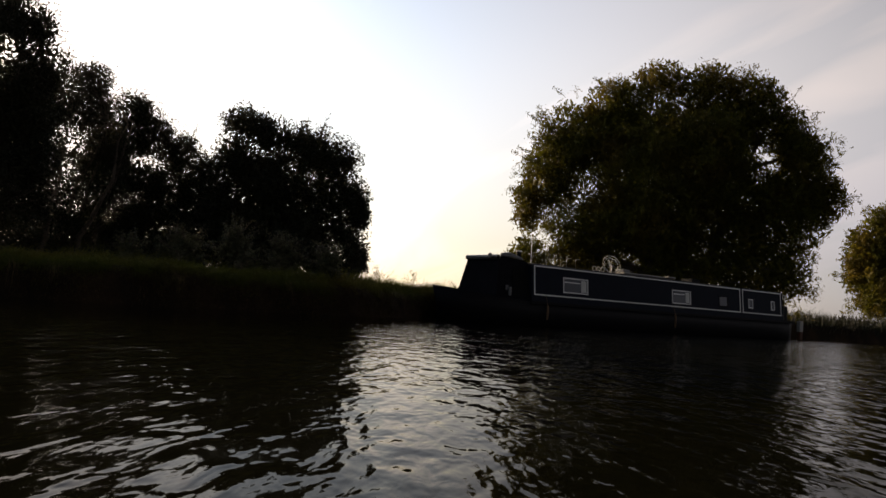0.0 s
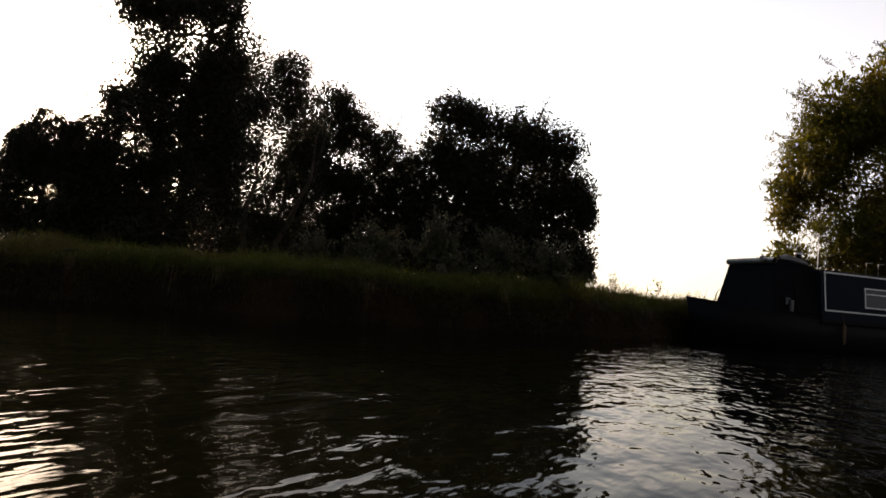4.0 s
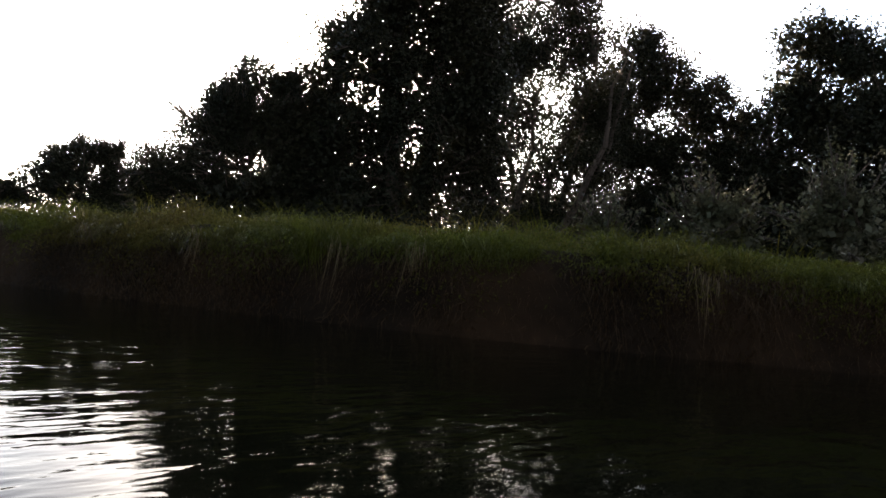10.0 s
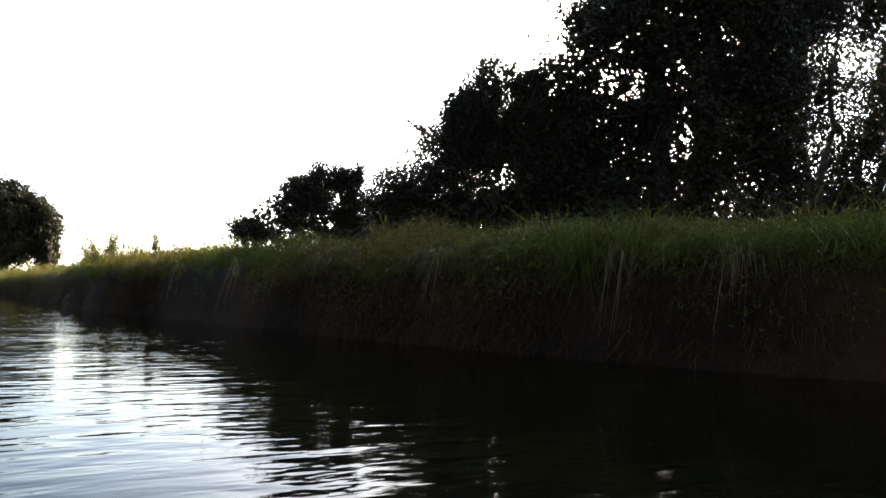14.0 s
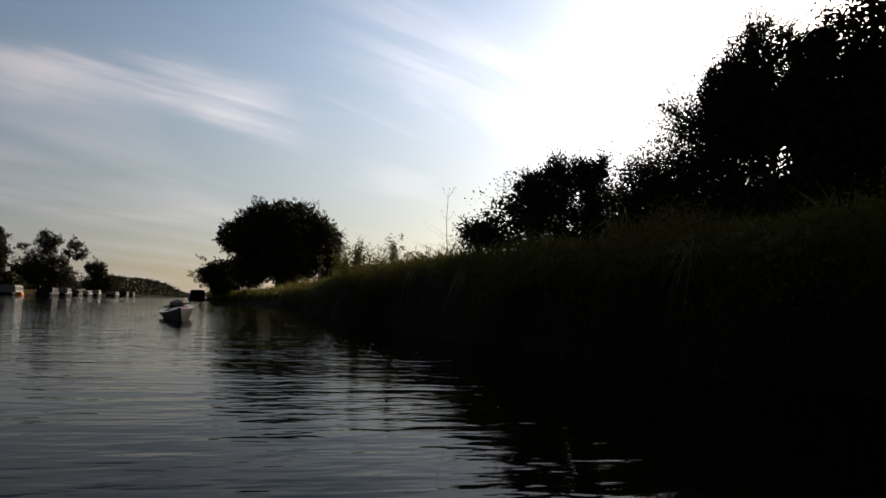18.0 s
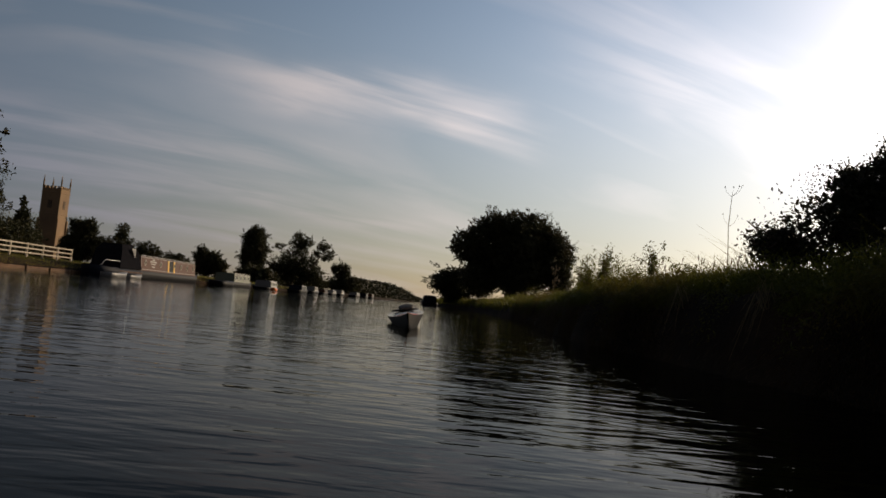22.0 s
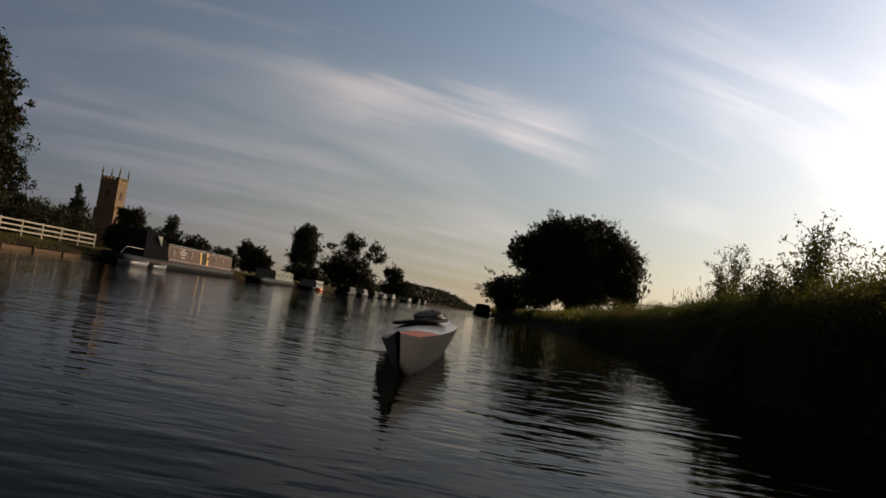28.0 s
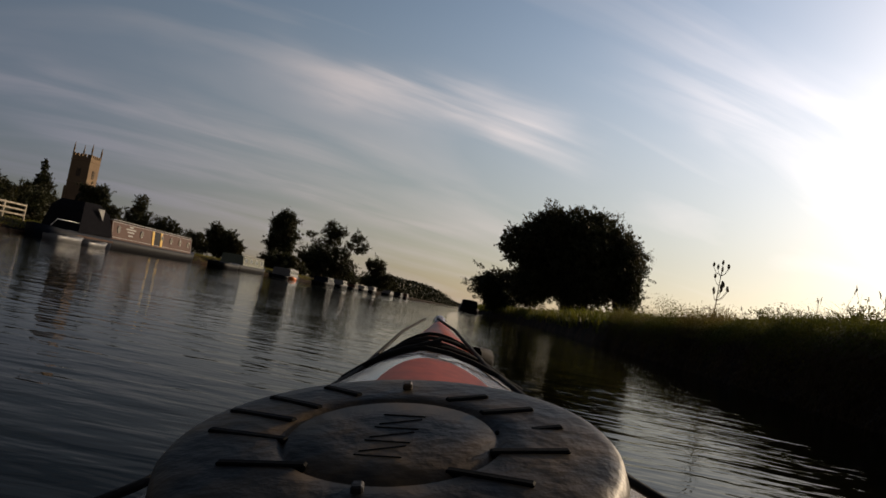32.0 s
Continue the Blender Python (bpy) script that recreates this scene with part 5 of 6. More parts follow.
# the dark narrowboat moored at the bank: x runs from the bow end of the cabin to the stern, near side at y < 0
def moored_narrowboat():
    ob = thing("narrowboat", "dark navy narrowboat with white coach lines moored at the bank", "boat",
               Matrix.Translation((1.84, 25.23, 0)) @ Matrix.Rotation(0.648, 4, "Z") @ Matrix.Diagonal((1.07, 1.07, 1.07, 1)))
    v, f = hull(17.6, 2.16, 0.72, 3.0, sheer=0.3)
    v = v * np.array([-1, 1, 1]) + np.array([14.8, 0, 0])
    part("hull", mesh_np("hull", v, f[:, ::-1], BLACK_PAINT), BLACK_PAINT, ob)
    bm = bmesh.new()
    for side in (-1, 1):
        box(bm, -0.2, 14.4, side * 1.09 - 0.03, side * 1.09 + 0.03, 0.66, 0.74)
    part("rubbing_strake", bm, BLACK_PAINT, ob)
    w, lean, z0, z1 = 1.02, 0.1, 0.72, 1.86
    wall = lambda z: side_y(w, lean, z0, z1, z)
    part("cabin", cabin_shape(-0.1, 13.65, w, z0, z1, lean), NAVY, ob)
    for side in (-1, 1):
        frame_on_side("coach_line", 0.0, 10.7, 0.93, 1.83, side, wall, 0.035, COACH_WHITE, ob, label="white painted coach line")
        frame_on_side("coach_line", 10.85, 13.5, 0.93, 1.83, side, wall, 0.035, COACH_WHITE, ob, label="white painted coach line")
    window(1.25, 2.3, 1.1, 1.52, -1, wall, ob, METAL)
    window(6.6, 7.6, 1.08, 1.5, -1, wall, ob, METAL)
    window(9.35, 9.85, 1.12, 1.46, -1, wall, ob, BLACK_PAINT, False)
    window(11.25, 11.5, 1.15, 1.45, -1, wall, ob, METAL, False)
    window(12.8, 13.0, 1.15, 1.45, -1, wall, ob, METAL, False)
    # canvas hood over the bow well: sloping front, bar at the top
    bm = bmesh.new()
    sec = [(-1.45, 0.8), (-1.25, 1.96), (-1.0, 2.02), (-0.1, 1.9), (-0.1, 0.75), (-1.4, 0.75)]
    for side in (-1, 1):
        row = [bm.verts.new((x, side * (0.95 if z < 1.2 else 0.72), z)) for x, z in sec]
        bm.faces.new(row if side < 0 else row[::-1])
    bm.verts.ensure_lookup_table()
    n = len(sec)
    for i in range(n):
        bm.faces.new((bm.verts[i], bm.verts[n + i], bm.verts[n + (i + 1) % n], bm.verts[(i + 1) % n]))
    bmesh.ops.recalc_face_normals(bm, faces=bm.faces)
    hood = part("bow_hood", bm, CANVAS, ob, "black canvas hood over the bow well")
    rod("hood_bar", [(-1.28, -0.76, 1.97), (-1.28, 0.74, 1.97)], 0.07, GREY_PAINT, hood, 8, "rolled pale canvas")
    rod("hood_bar", [(-1.15, -0.72, 2.03), (-0.8, -0.7, 2.03), (-0.3, -0.72, 1.97)], 0.03, GREY_PAINT, hood, 6, "rolled pale canvas")
    rod("rolled_canvas", [(-1.05, -0.62, 2.06), (-0.7, -0.55, 2.09), (-0.45, -0.6, 2.04), (-0.25, -0.62, 2.0)], [0.05, 0.075, 0.055, 0.04], GREY_PAINT, hood, 7, "crumpled pale canvas roll")
    rod("bow_lamp", [(-1.44, -0.5, 2.0), (-1.4, -0.5, 2.0), (-1.34, -0.5, 2.0)], [0.06, 0.085, 0.05], METAL, hood, 12, "round metal lamp")
    # black arch panel on the hood's side, painted for the shade inside its opening
    bm = bmesh.new()
    arch = [(-0.75, 0.85), (-0.2, 0.85), (-0.2, 1.5), (-0.26, 1.66), (-0.36, 1.75), (-0.58, 1.75), (-0.69, 1.66), (-0.75, 1.5)]
    bm.faces.new([bm.verts.new((x, -0.962 + (z - 0.8) * 0.2, z)) for x, z in arch])
    bmesh.ops.solidify(bm, geom=bm.faces[:], thickness=0.012)
    part("arch_shade_panel", bm, BLACK_PAINT, hood, "black arch panel for the shaded opening in the canvas")
    part("window", boxed(-1.12, -0.98, -0.965, -0.935, 1.0, 1.15), GLASS, hood)
    part("bow_step", boxed(-1.0, -0.92, -1.02, -0.96, 0.85, 1.1, 0.01), GREY_PAINT, ob)
    # on the roof
    rod("aerial", [(0.25, -0.5, 1.9), (0.25, -0.5, 2.75)], 0.012, METAL, ob)
    rod("aerial_arm", [(0.05, -0.5, 2.68), (0.45, -0.5, 2.72)], 0.008, METAL, ob)
    ch = rod("chimney", [(-0.05 + 0.5, 0.3, 1.9), (0.45, 0.3, 2.3)], 0.08, BLACK_PAINT, ob, 10)
    rod("chimney_cap", [(0.45, 0.3, 2.3), (0.45, 0.3, 2.34)], 0.1, METAL, ch, 10)
    for px in (1.9, 2.3):
        rod("roof_post", [(px, -0.4, 1.9), (px, -0.4, 2.2), (px + 0.2, -0.4, 2.22)], 0.014, WHITE_PAINT, ob)
    for k in range(3):
        a = np.linspace(0, 2 * np.pi, 25)
        rod("rope_coil", np.stack([3.1 + 0.2 * k + 0.085 * np.cos(a), np.full(25, -0.5), 1.98 + 0.07 * np.sin(a)], -1), 0.016, ROPE, ob, 5)
    a = np.linspace(0, 2 * np.pi, 33)
    tilt = Matrix.Translation((4.15, -0.3, 2.2)) @ Matrix.Rotation(radians(-38), 4, "Y") @ Matrix.Rotation(radians(62), 4, "X")
    ring = np.array([tilt @ Vector((0.33 * math.cos(q), 0.33 * math.sin(q), 0)) for q in a])
    d = rod("satellite_dish", ring, 0.012, ROPE, ob, 6, "thin round wire dish")
    inner = np.array([tilt @ Vector((0.26 * math.cos(q), 0.26 * math.sin(q), -0.04)) for q in a])
    rod("inner_ring", inner, 0.006, METAL, d, 5)
    for k in range(6):
        q = k * math.pi / 6
        p0, p1 = tilt @ Vector((0.33 * math.cos(q), 0.33 * math.sin(q), 0)), tilt @ Vector((-0.33 * math.cos(q), -0.33 * math.sin(q), 0))
        rod("spoke", [p0, tilt @ Vector((0, 0, -0.1)), p1], 0.004, METAL, d, 4)
    rod("dish_stand", [(4.15, -0.3, 1.9), (4.15, -0.3, 2.16)], 0.02, METAL, d)
    bm = bmesh.new()
    for x0, x1, y0, z in ((4.6, 6.8, -0.5, 1.93), (5.2, 7.6, -0.3, 1.95), (6.9, 7.3, -0.55, 1.96)):
        box(bm, x0, x1, y0, y0 + 0.22, z, z + 0.05, 0.008)
    part("roof_plank", bm, WHITE_PAINT, ob)
    part("roof_box", boxed(5.0, 5.35, -0.1, 0.3, 1.92, 2.12, 0.02), GREY_PAINT, ob)
    part("roof_box", boxed(8.6, 9.1, -0.3, 0.2, 1.92, 2.06, 0.02), BLACK_PAINT, ob)
    # fenders and stern gear
    for fx in (0.45, 6.6):
        f2 = rod("fender", [(fx, -1.14, 0.2), (fx, -1.15, 0.28), (fx, -1.15, 0.6), (fx, -1.13, 0.68)], [0.02, 0.035, 0.035, 0.015], TIMBER, ob, 8)
        rod("fender_rope", [(fx, -1.13, 0.66), (fx, -1.06, 0.95)], 0.008, TIMBER, f2, 5)
    rod("stern_rail", [(13.75, -0.95, 0.8), (13.8, -0.95, 1.75), (13.8, 0.95, 1.75), (13.75, 0.95, 0.8)], 0.02, WHITE_PAINT, ob)
    rod("tiller", [(14.5, 0, 0.75), (14.5, 0, 1.5), (14.0, 0, 1.62)], 0.025, METAL, ob)
    part("stern_box", boxed(13.7, 14.3, -0.8, 0.8, 0.72, 1.35, 0.02), BLACK_PAINT, ob)
    part("mooring_marker", boxed(14.75, 15.0, -1.1, -0.95, 0.35, 0.78, 0.01), WHITE_PAINT, ob, "white board with a red foot")
    part("marker_foot", boxed(14.77, 14.98, -1.095, -0.955, 0.02, 0.346, 0.01), MAROON, ob)


moored_narrowboat()


def side_boat(x_east, length, roof, free, paint, line, label, windows=0, ports=0, doors=False, emblem=False, y=-10.3, beam=2.1, bow_w=True, name="narrowboat", group="moorings along the village side"):
    """A narrowboat along the village side; x runs west from its eastern end, the near side faces +y."""
    ob = thing(name, label, "boat", Matrix.Translation((x_east, y - beam / 2, 0)) @ Matrix.Rotation(radians(180.8), 4, "Z"), group)
    v, f = hull(length + 3.4, beam, free, 2.6, sheer=0.25)
    v = v + np.array([-1.4, 0, 0])
    part("hull", mesh_np("hull", v, f, BLACK_PAINT), BLACK_PAINT, ob)
    w, lean = beam / 2 - 0.06, 0.08
    wall = lambda z: side_y(w, lean, free, roof, z)
    part("cabin", cabin_shape(0, length, w, free, roof, lean), paint, ob)
    part("handrail", boxed(0.1, length - 0.1, -w + 0.1, -w + 0.14, roof + 0.06, roof + 0.1), line, ob)
    frame_on_side("coach_line", 0.08, length - 0.08, free + 0.1, roof - 0.03, -1, wall, 0.03, line, ob)
    h = roof - free
    for k in range(windows):
        c = length * (k + 0.5) / windows
        window(c - 0.4, c + 0.4, free + 0.35 * h, free + 0.8 * h, -1, wall, ob, line, False)
    for k in range(ports):
        c = length * (k + 0.55) / ports
        if doors and abs(c - length * 0.5) < 0.7 or emblem and k == 1:
            continue
        porthole(c, free + 0.58 * h, 0.19, -1, wall, ob, line)
    if doors:
        # black panel stands in for the shaded inside between the open doors
        panel_on_side("doorway_shade", length * 0.47, length * 0.55, free + 0.1, roof - 0.08, -1, wall, BLACK_PAINT, ob, 0.004)
        panel_on_side("side_door", length * 0.448, length * 0.47, free + 0.08, roof - 0.06, -1, wall, YELLOW, ob, 0.03, "yellow painted hatch door")
        panel_on_side("side_door", length * 0.55, length * 0.575, free + 0.08, roof - 0.06, -1, wall, YELLOW, ob, 0.03, "yellow painted hatch door")
    if emblem:
        for k, (ew, ez) in enumerate(((0.5, 0.8), (1.3, 0.66), (0.9, 0.5), (0.6, 0.3))):
            panel_on_side("emblem", length * 0.2 - ew / 2, length * 0.2 + ew / 2, free + ez * h, free + (ez + 0.09) * h, -1, wall, line, ob, 0.008, "white painted emblem")
    return ob


side_boat(-63.2, 12.2, 1.6, 0.6, MAROON, WHITE_PAINT, "maroon narrowboat with white lines and yellow side doors", ports=8, doors=True, emblem=True)
side_boat(-86.3, 6.4, 1.3, 0.5, GREY_GREEN, WHITE_PAINT, "grey-green narrowboat with pale window frames", windows=4, y=-10.1)
side_boat(-104.2, 3.8, 1.05, 0.3, GREY_PAINT, WHITE_PAINT, "small pale cabin boat with square windows", windows=4, y=-10.6, name="cabin_boat")
side_boat(-126.0, 4.6, 1.0, 0.4, NAVY, GREY_PAINT, "dark narrowboat at the far moorings", windows=2, y=-11.0)
side_boat(-138.0, 4.0, 1.1, 0.45, GREY_PAINT, BROWN, "pale cabin boat at the far moorings", windows=3, y=-11.2, name="cabin_boat")
side_boat(-151.0, 3.5, 0.85, 0.4, BROWN, NAVY, "low brown narrowboat at the far moorings", windows=2, y=-11.6)
side_boat(-160.0, 4.6, 0.95, 0.45, WHITE_PAINT, NAVY, "white narrowboat with a dark bow at the far moorings", windows=3, y=-11.5)
side_boat(-174.0, 3.6, 1.15, 0.5, WHITE_PAINT, GREY_PAINT, "white cruiser at the far moorings", windows=2, y=-11.8, name="cabin_boat")
side_boat(-206.0, 7.0, 1.1, 0.5, GREY_PAINT, NAVY, "grey cabin boat at the far moorings", windows=3, y=-12.6, name="cabin_boat")
side_boat(-231.0, 6.0, 1.2, 0.5, NAVY, GREY_PAINT, "dark narrowboat at the far moorings", windows=3, y=-13.0)
side_boat(-249.0, 6.0, 1.3, 0.6, BROWN, GREY_PAINT, "small brown boat at the far moorings", windows=2, y=-13.2, name="cabin_boat")


def hooded_cruiser():
    ob = thing("cabin_cruiser", "dark cabin cruiser with a tall black canvas hood", "boat", Matrix.Translation((-57.4, -11.2, 0)) @ Matrix.Rotation(radians(180.8), 4, "Z") @ Matrix.Diagonal((0.7, 0.9, 1.0, 1)))
    v, f = hull(8.6, 2.5, 0.55, 3.0, sheer=0.15)
    v = v * np.array([-1, 1, 1]) + np.array([8.6, 0, 0])
    part("hull", mesh_np("hull", v, f[:, ::-1], NAVY, True), NAVY, ob)
    part("deck", boxed(1.6, 8.4, -1.05, 1.05, 0.5, 0.62, 0.03), NAVY, ob)
    bm = bmesh.new()
    sec = [(3.0, 0.6), (3.5, 1.8), (4.1, 2.2), (6.4, 2.25), (7.6, 1.8), (8.3, 0.65)]
    rows_c = []
    for side, wz in ((-1, 1.0), (1, 1.0)):
        rows_c.append([bm.verts.new((x, side * (1.12 if z < 1.2 else 0.95 if z < 2.2 else 0.7), z)) for x, z in sec])
    for i in range(len(sec) - 1):
        bm.faces.new((rows_c[0][i], rows_c[0][i + 1], rows_c[1][i + 1], rows_c[1][i]))
    bm.faces.new(rows_c[0][::-1])
    bm.faces.new(rows_c[1])
    bmesh.ops.recalc_face_normals(bm, faces=bm.faces)
    hood = part("hood", bm, CANVAS, ob, "black canvas hood")
    bm = bmesh.new()
    near = [bm.verts.new((x, -1.1, z)) for x, z in ((5.3, 2.0), (6.3, 2.0), (6.3, 1.4), (5.3, 1.4))]
    bm.faces.new((near[0], near[1], near[2]))
    bmesh.ops.solidify(bm, geom=bm.faces[:], thickness=0.02)
    part("hood_window", bm, CURTAIN, hood, "pale three-cornered clear plastic window")
    rod("bow_rail", [(0.6, -0.5, 0.66), (0.9, -0.7, 1.05), (3.2, -1.0, 1.05), (3.3, -1.0, 0.6)], 0.018, METAL, ob)
    part("stripe", boxed(2.6, 8.2, -1.262, -1.25, 0.36, 0.46), BROWN, ob, "brown hull stripe")


hooded_cruiser()


def dinghy(x, y, turn, mat, label, scale=1.0):
    ob = thing("dinghy", label, "boat", Matrix.Translation((x, y, 0.0)) @ Matrix.Rotation(radians(turn), 4, "Z"))
    v, f = hull(3.4 * scale, 1.3 * scale, 0.38 * scale, 1.4 * scale, 0.1, sheer=0.12)
    part("hull", mesh_np("hull", v, f, mat, True), mat, ob)
    part("thwart", boxed(1.0 * scale, 1.25 * scale, -0.55 * scale, 0.55 * scale, 0.4 * scale, 0.44 * scale), GREY_PAINT, ob)


dinghy(-55.6, -9.4, 181, GREY_PAINT, "low pale tender beside the hooded cruiser", 0.75)
dinghy(-58.6, -9.4, 181, GREY_PAINT, "low pale tender beside the hooded cruiser", 0.6)
dinghy(-101.5, -9.6, 10, ORANGE, "small orange boat among the moorings", 0.6)
dinghy(-77.0, -9.2, 180, BLACK_PAINT, "low dark tender between two narrowboats", 1.2)


# the moored boat at the right-hand bank far ahead
def far_launch():
    ob = thing("launch", "small dark launch moored below the far willow", "boat", Matrix.Translation((-100.0, 8.8, 0)) @ Matrix.Rotation(radians(184), 4, "Z"))
    v, f = hull(7.0, 1.9, 0.5, 2.0)
    part("hull", mesh_np("hull", v, f, BLACK_PAINT, True), BLACK_PAINT, ob)
    part("cabin", cabin_shape(1.0, 4.0, 0.8, 0.5, 1.2), NAVY, ob)


far_launch()


# ---------------------------------------------------------------- village side: piling, fence, church
def piling():
    ob = thing("timber_piling", "weathered timber piling along the village bank", "piling")
    rng = np.random.default_rng(7)
    ok = [i for i in range(len(S_LINE) - 1) if -66 < S_LINE[i][0] < -18]
    for i in ok:
        a, b = S_LINE[i], S_LINE[i + 1]
        q = (a + b) / 2
        L = np.linalg.norm(b - a)
        ang = math.atan2(b[1] - a[1], b[0] - a[0])
        m = Matrix.Translation((q[0], q[1], 0)) @ Matrix.Rotation(ang, 4, "Z")
        for z0, z1 in ((0.0, 0.08), (0.09, 0.17)):
            bm = box(bmesh.new(), -L / 2, L / 2, -0.06, 0.06, z0, z1, 0.008)
            p = part("board", bm, TIMBER, ob)
            p.matrix_local = m
        if i % 3:
            continue
        bm = box(bmesh.new(), -0.07, 0.07, 0.05, 0.16, -0.4, 0.2 + rng.uniform(-0.04, 0.05), 0.012)
        p = part("pile", bm, TIMBER, ob)
        p.matrix_local = m @ Matrix.Rotation(math.pi, 4, "Z")


piling()


def fence():
    ob = thing("white_fence", "white painted post and rail fence along the towpath", "fence", Matrix.Translation((-22.0, -14.4, 0.68)) @ Matrix.Rotation(radians(180.4), 4, "Z"))
    n, gap = 22, 1.9
    post = boxed(-0.06, 0.06, -0.05, 0.05, -0.3, 0.9, 0.008)
    me = bpy.data.meshes.new("post")
    post.to_mesh(me)
    post.free()
    me.materials.append(FENCE_WHITE)
    rail = boxed(0, gap, -0.075, -0.052, -0.045, 0.045, 0.006)
    mr = bpy.data.meshes.new("rail")
    rail.to_mesh(mr)
    rail.free()
    mr.materials.append(FENCE_WHITE)
    for k in range(n):
        p = part("post", me, FENCE_WHITE, ob)
        p.location = (k * gap, 0, 0)
        if k < n - 1:
            for z in (0.28, 0.55, 0.82):
                r = part("rail", mr, FENCE_WHITE, ob)
                r.location = (k * gap, 0, z)


fence()


def church():
    ob = thing("church", "old stone church with a pinnacled square tower", "church", Matrix.Translation((-188, -81.5, 0.8)))
    w, h = 2.15, 16.9
    bm = box(bmesh.new(), -w, w, -w, w, -0.5, h, 0.05)
    for z in (6.2, 11.0, 15.9):
        box(bm, -w - 0.1, w + 0.1, -w - 0.1, w + 0.1, z, z + 0.2, 0.03)
    tower = part("tower", bm, STONE, ob)
    for sx in (-1, 1):
        for sy in (-1, 1):
            px, py = sx * (w - 0.12), sy * (w - 0.12)
            rod("pinnacle", [(px, py, h), (px, py, h + 1.2), (px, py, h + 1.35), (px, py, h + 3.0)], [0.19, 0.17, 0.22, 0.03], STONE, tower, 6)
            part("buttress", box(bmesh.new(), sx * w - 0.3, sx * w + 0.3, sy * w - 0.3, sy * w + 0.3, -0.5, 10.0, 0.05), STONE, tower)
    for side in range(4):
        m = Matrix.Rotation(side * math.pi / 2, 4, "Z")
        for k in range(5):
            part("merlon", box(bmesh.new(), -w + 0.4 + k * 0.82, -w + 0.84 + k * 0.82, w - 0.3, w + 0.02, h, h + 0.55, m=m), STONE, tower)
    for ang in (0, 90, 180, 270):
        # slate-dark slab gives the shade of a belfry opening behind the louvres
        bm = bmesh.new()
        box(bm, -0.5, 0.5, w - 0.02, w + 0.03, 12.4, 14.2, m=Matrix.Rotation(radians(ang), 4, "Z"))
        op = part("belfry_shade_panel", bm, SLATE, tower)
        bm = bmesh.new()
        for k in range(6):
            box(bm, -0.46, 0.46, w + 0.0, w + 0.07, 12.5 + k * 0.3, 12.6 + k * 0.3, m=Matrix.Rotation(radians(ang), 4, "Z"))
        part("louvre", bm, STONE, op)
    part("nave_wall", box(bmesh.new(), w + 0.05, w + 8.0, -17.0, -1.0, -0.5, 3.4), STONE, ob)
    bm = bmesh.new()
    ends = []
    for y0 in (-17.3, -0.98):
        ends.append([bm.verts.new(q) for q in ((w, y0, 3.3), (w + 4.0, y0, 6.7), (w + 8.3, y0, 3.3))])
    a, b = ends
    bm.faces.new((a[0], a[1], b[1], b[0]))
    bm.faces.new((a[1], a[2], b[2], b[1]))
    bm.faces.new((a[0], b[0], b[2], a[2]))
    bm.faces.new(a[::-1])
    bmesh.ops.recalc_face_normals(bm, faces=bm.faces)
    part("nave_roof", bm, SLATE, ob)
    bm = bmesh.new()
    g = [bm.verts.new(q) for q in ((w + 0.2, -1.0, 3.35), (w + 4.0, -1.0, 6.6), (w + 7.9, -1.0, 3.35))]
    g += [bm.verts.new((q.co.x, -0.9, q.co.z)) for q in g]
    bm.faces.new(g[:3])
    bm.faces.new(g[5:2:-1])
    for k in range(3):
        bm.faces.new((g[k], g[(k + 1) % 3], g[3 + (k + 1) % 3], g[3 + k]))
    bmesh.ops.recalc_face_normals(bm, faces=bm.faces)
    part("gable", bm, STONE, ob)
    for k in range(3):
        wn_ = part("window", boxed(w + 7.99, w + 8.04, -14.5 + k * 4.6, -13.3 + k * 4.6, 1.0, 2.8), GLASS, ob)
        part("mullion", boxed(w + 8.0, w + 8.1, -13.94 + k * 4.6, -13.86 + k * 4.6, 1.0, 2.8), STONE, wn_)


church()


# ---------------------------------------------------------------- the kayak
KAYAK_WHITE = material("kayak_white", (0.22, 0.195, 0.19), 0.26, var=0.2, scale=6, coat=0.3, other=(0.2, 0.11, 0.08), other_at=(0.42, 0.7), other_scale=6)
KAYAK_ORANGE = material("kayak_orange", (0.36, 0.052, 0.012), 0.45, var=0.35, scale=9, spec=0.12, other=(0.17, 0.028, 0.009), other_at=(0.45, 0.7), other_scale=7)
KAYAK_HULL = material("kayak_hull_dark", (0.012, 0.012, 0.014), 0.5, var=0.3, scale=5, spec=0.15)
RUBBER = material("black_rubber", (0.015, 0.0145, 0.014), 0.5, var=0.35, scale=7, bump=0.15, bump_scale=60, other=(0.095, 0.06, 0.028), other_at=(0.42, 0.66), other_scale=16, spec=0.2)
BAR_BLACK = material("black_grip", (0.004, 0.004, 0.004), 0.7, var=0.2, scale=40, spec=0.06)
CORD = material("black_cord", (0.008, 0.008, 0.008), 0.85, var=0.2, scale=40, spec=0.15)
# kayak set to fit the camera's last view: x, y, heading (left of +y), heel to its left
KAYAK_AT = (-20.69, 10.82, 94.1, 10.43)


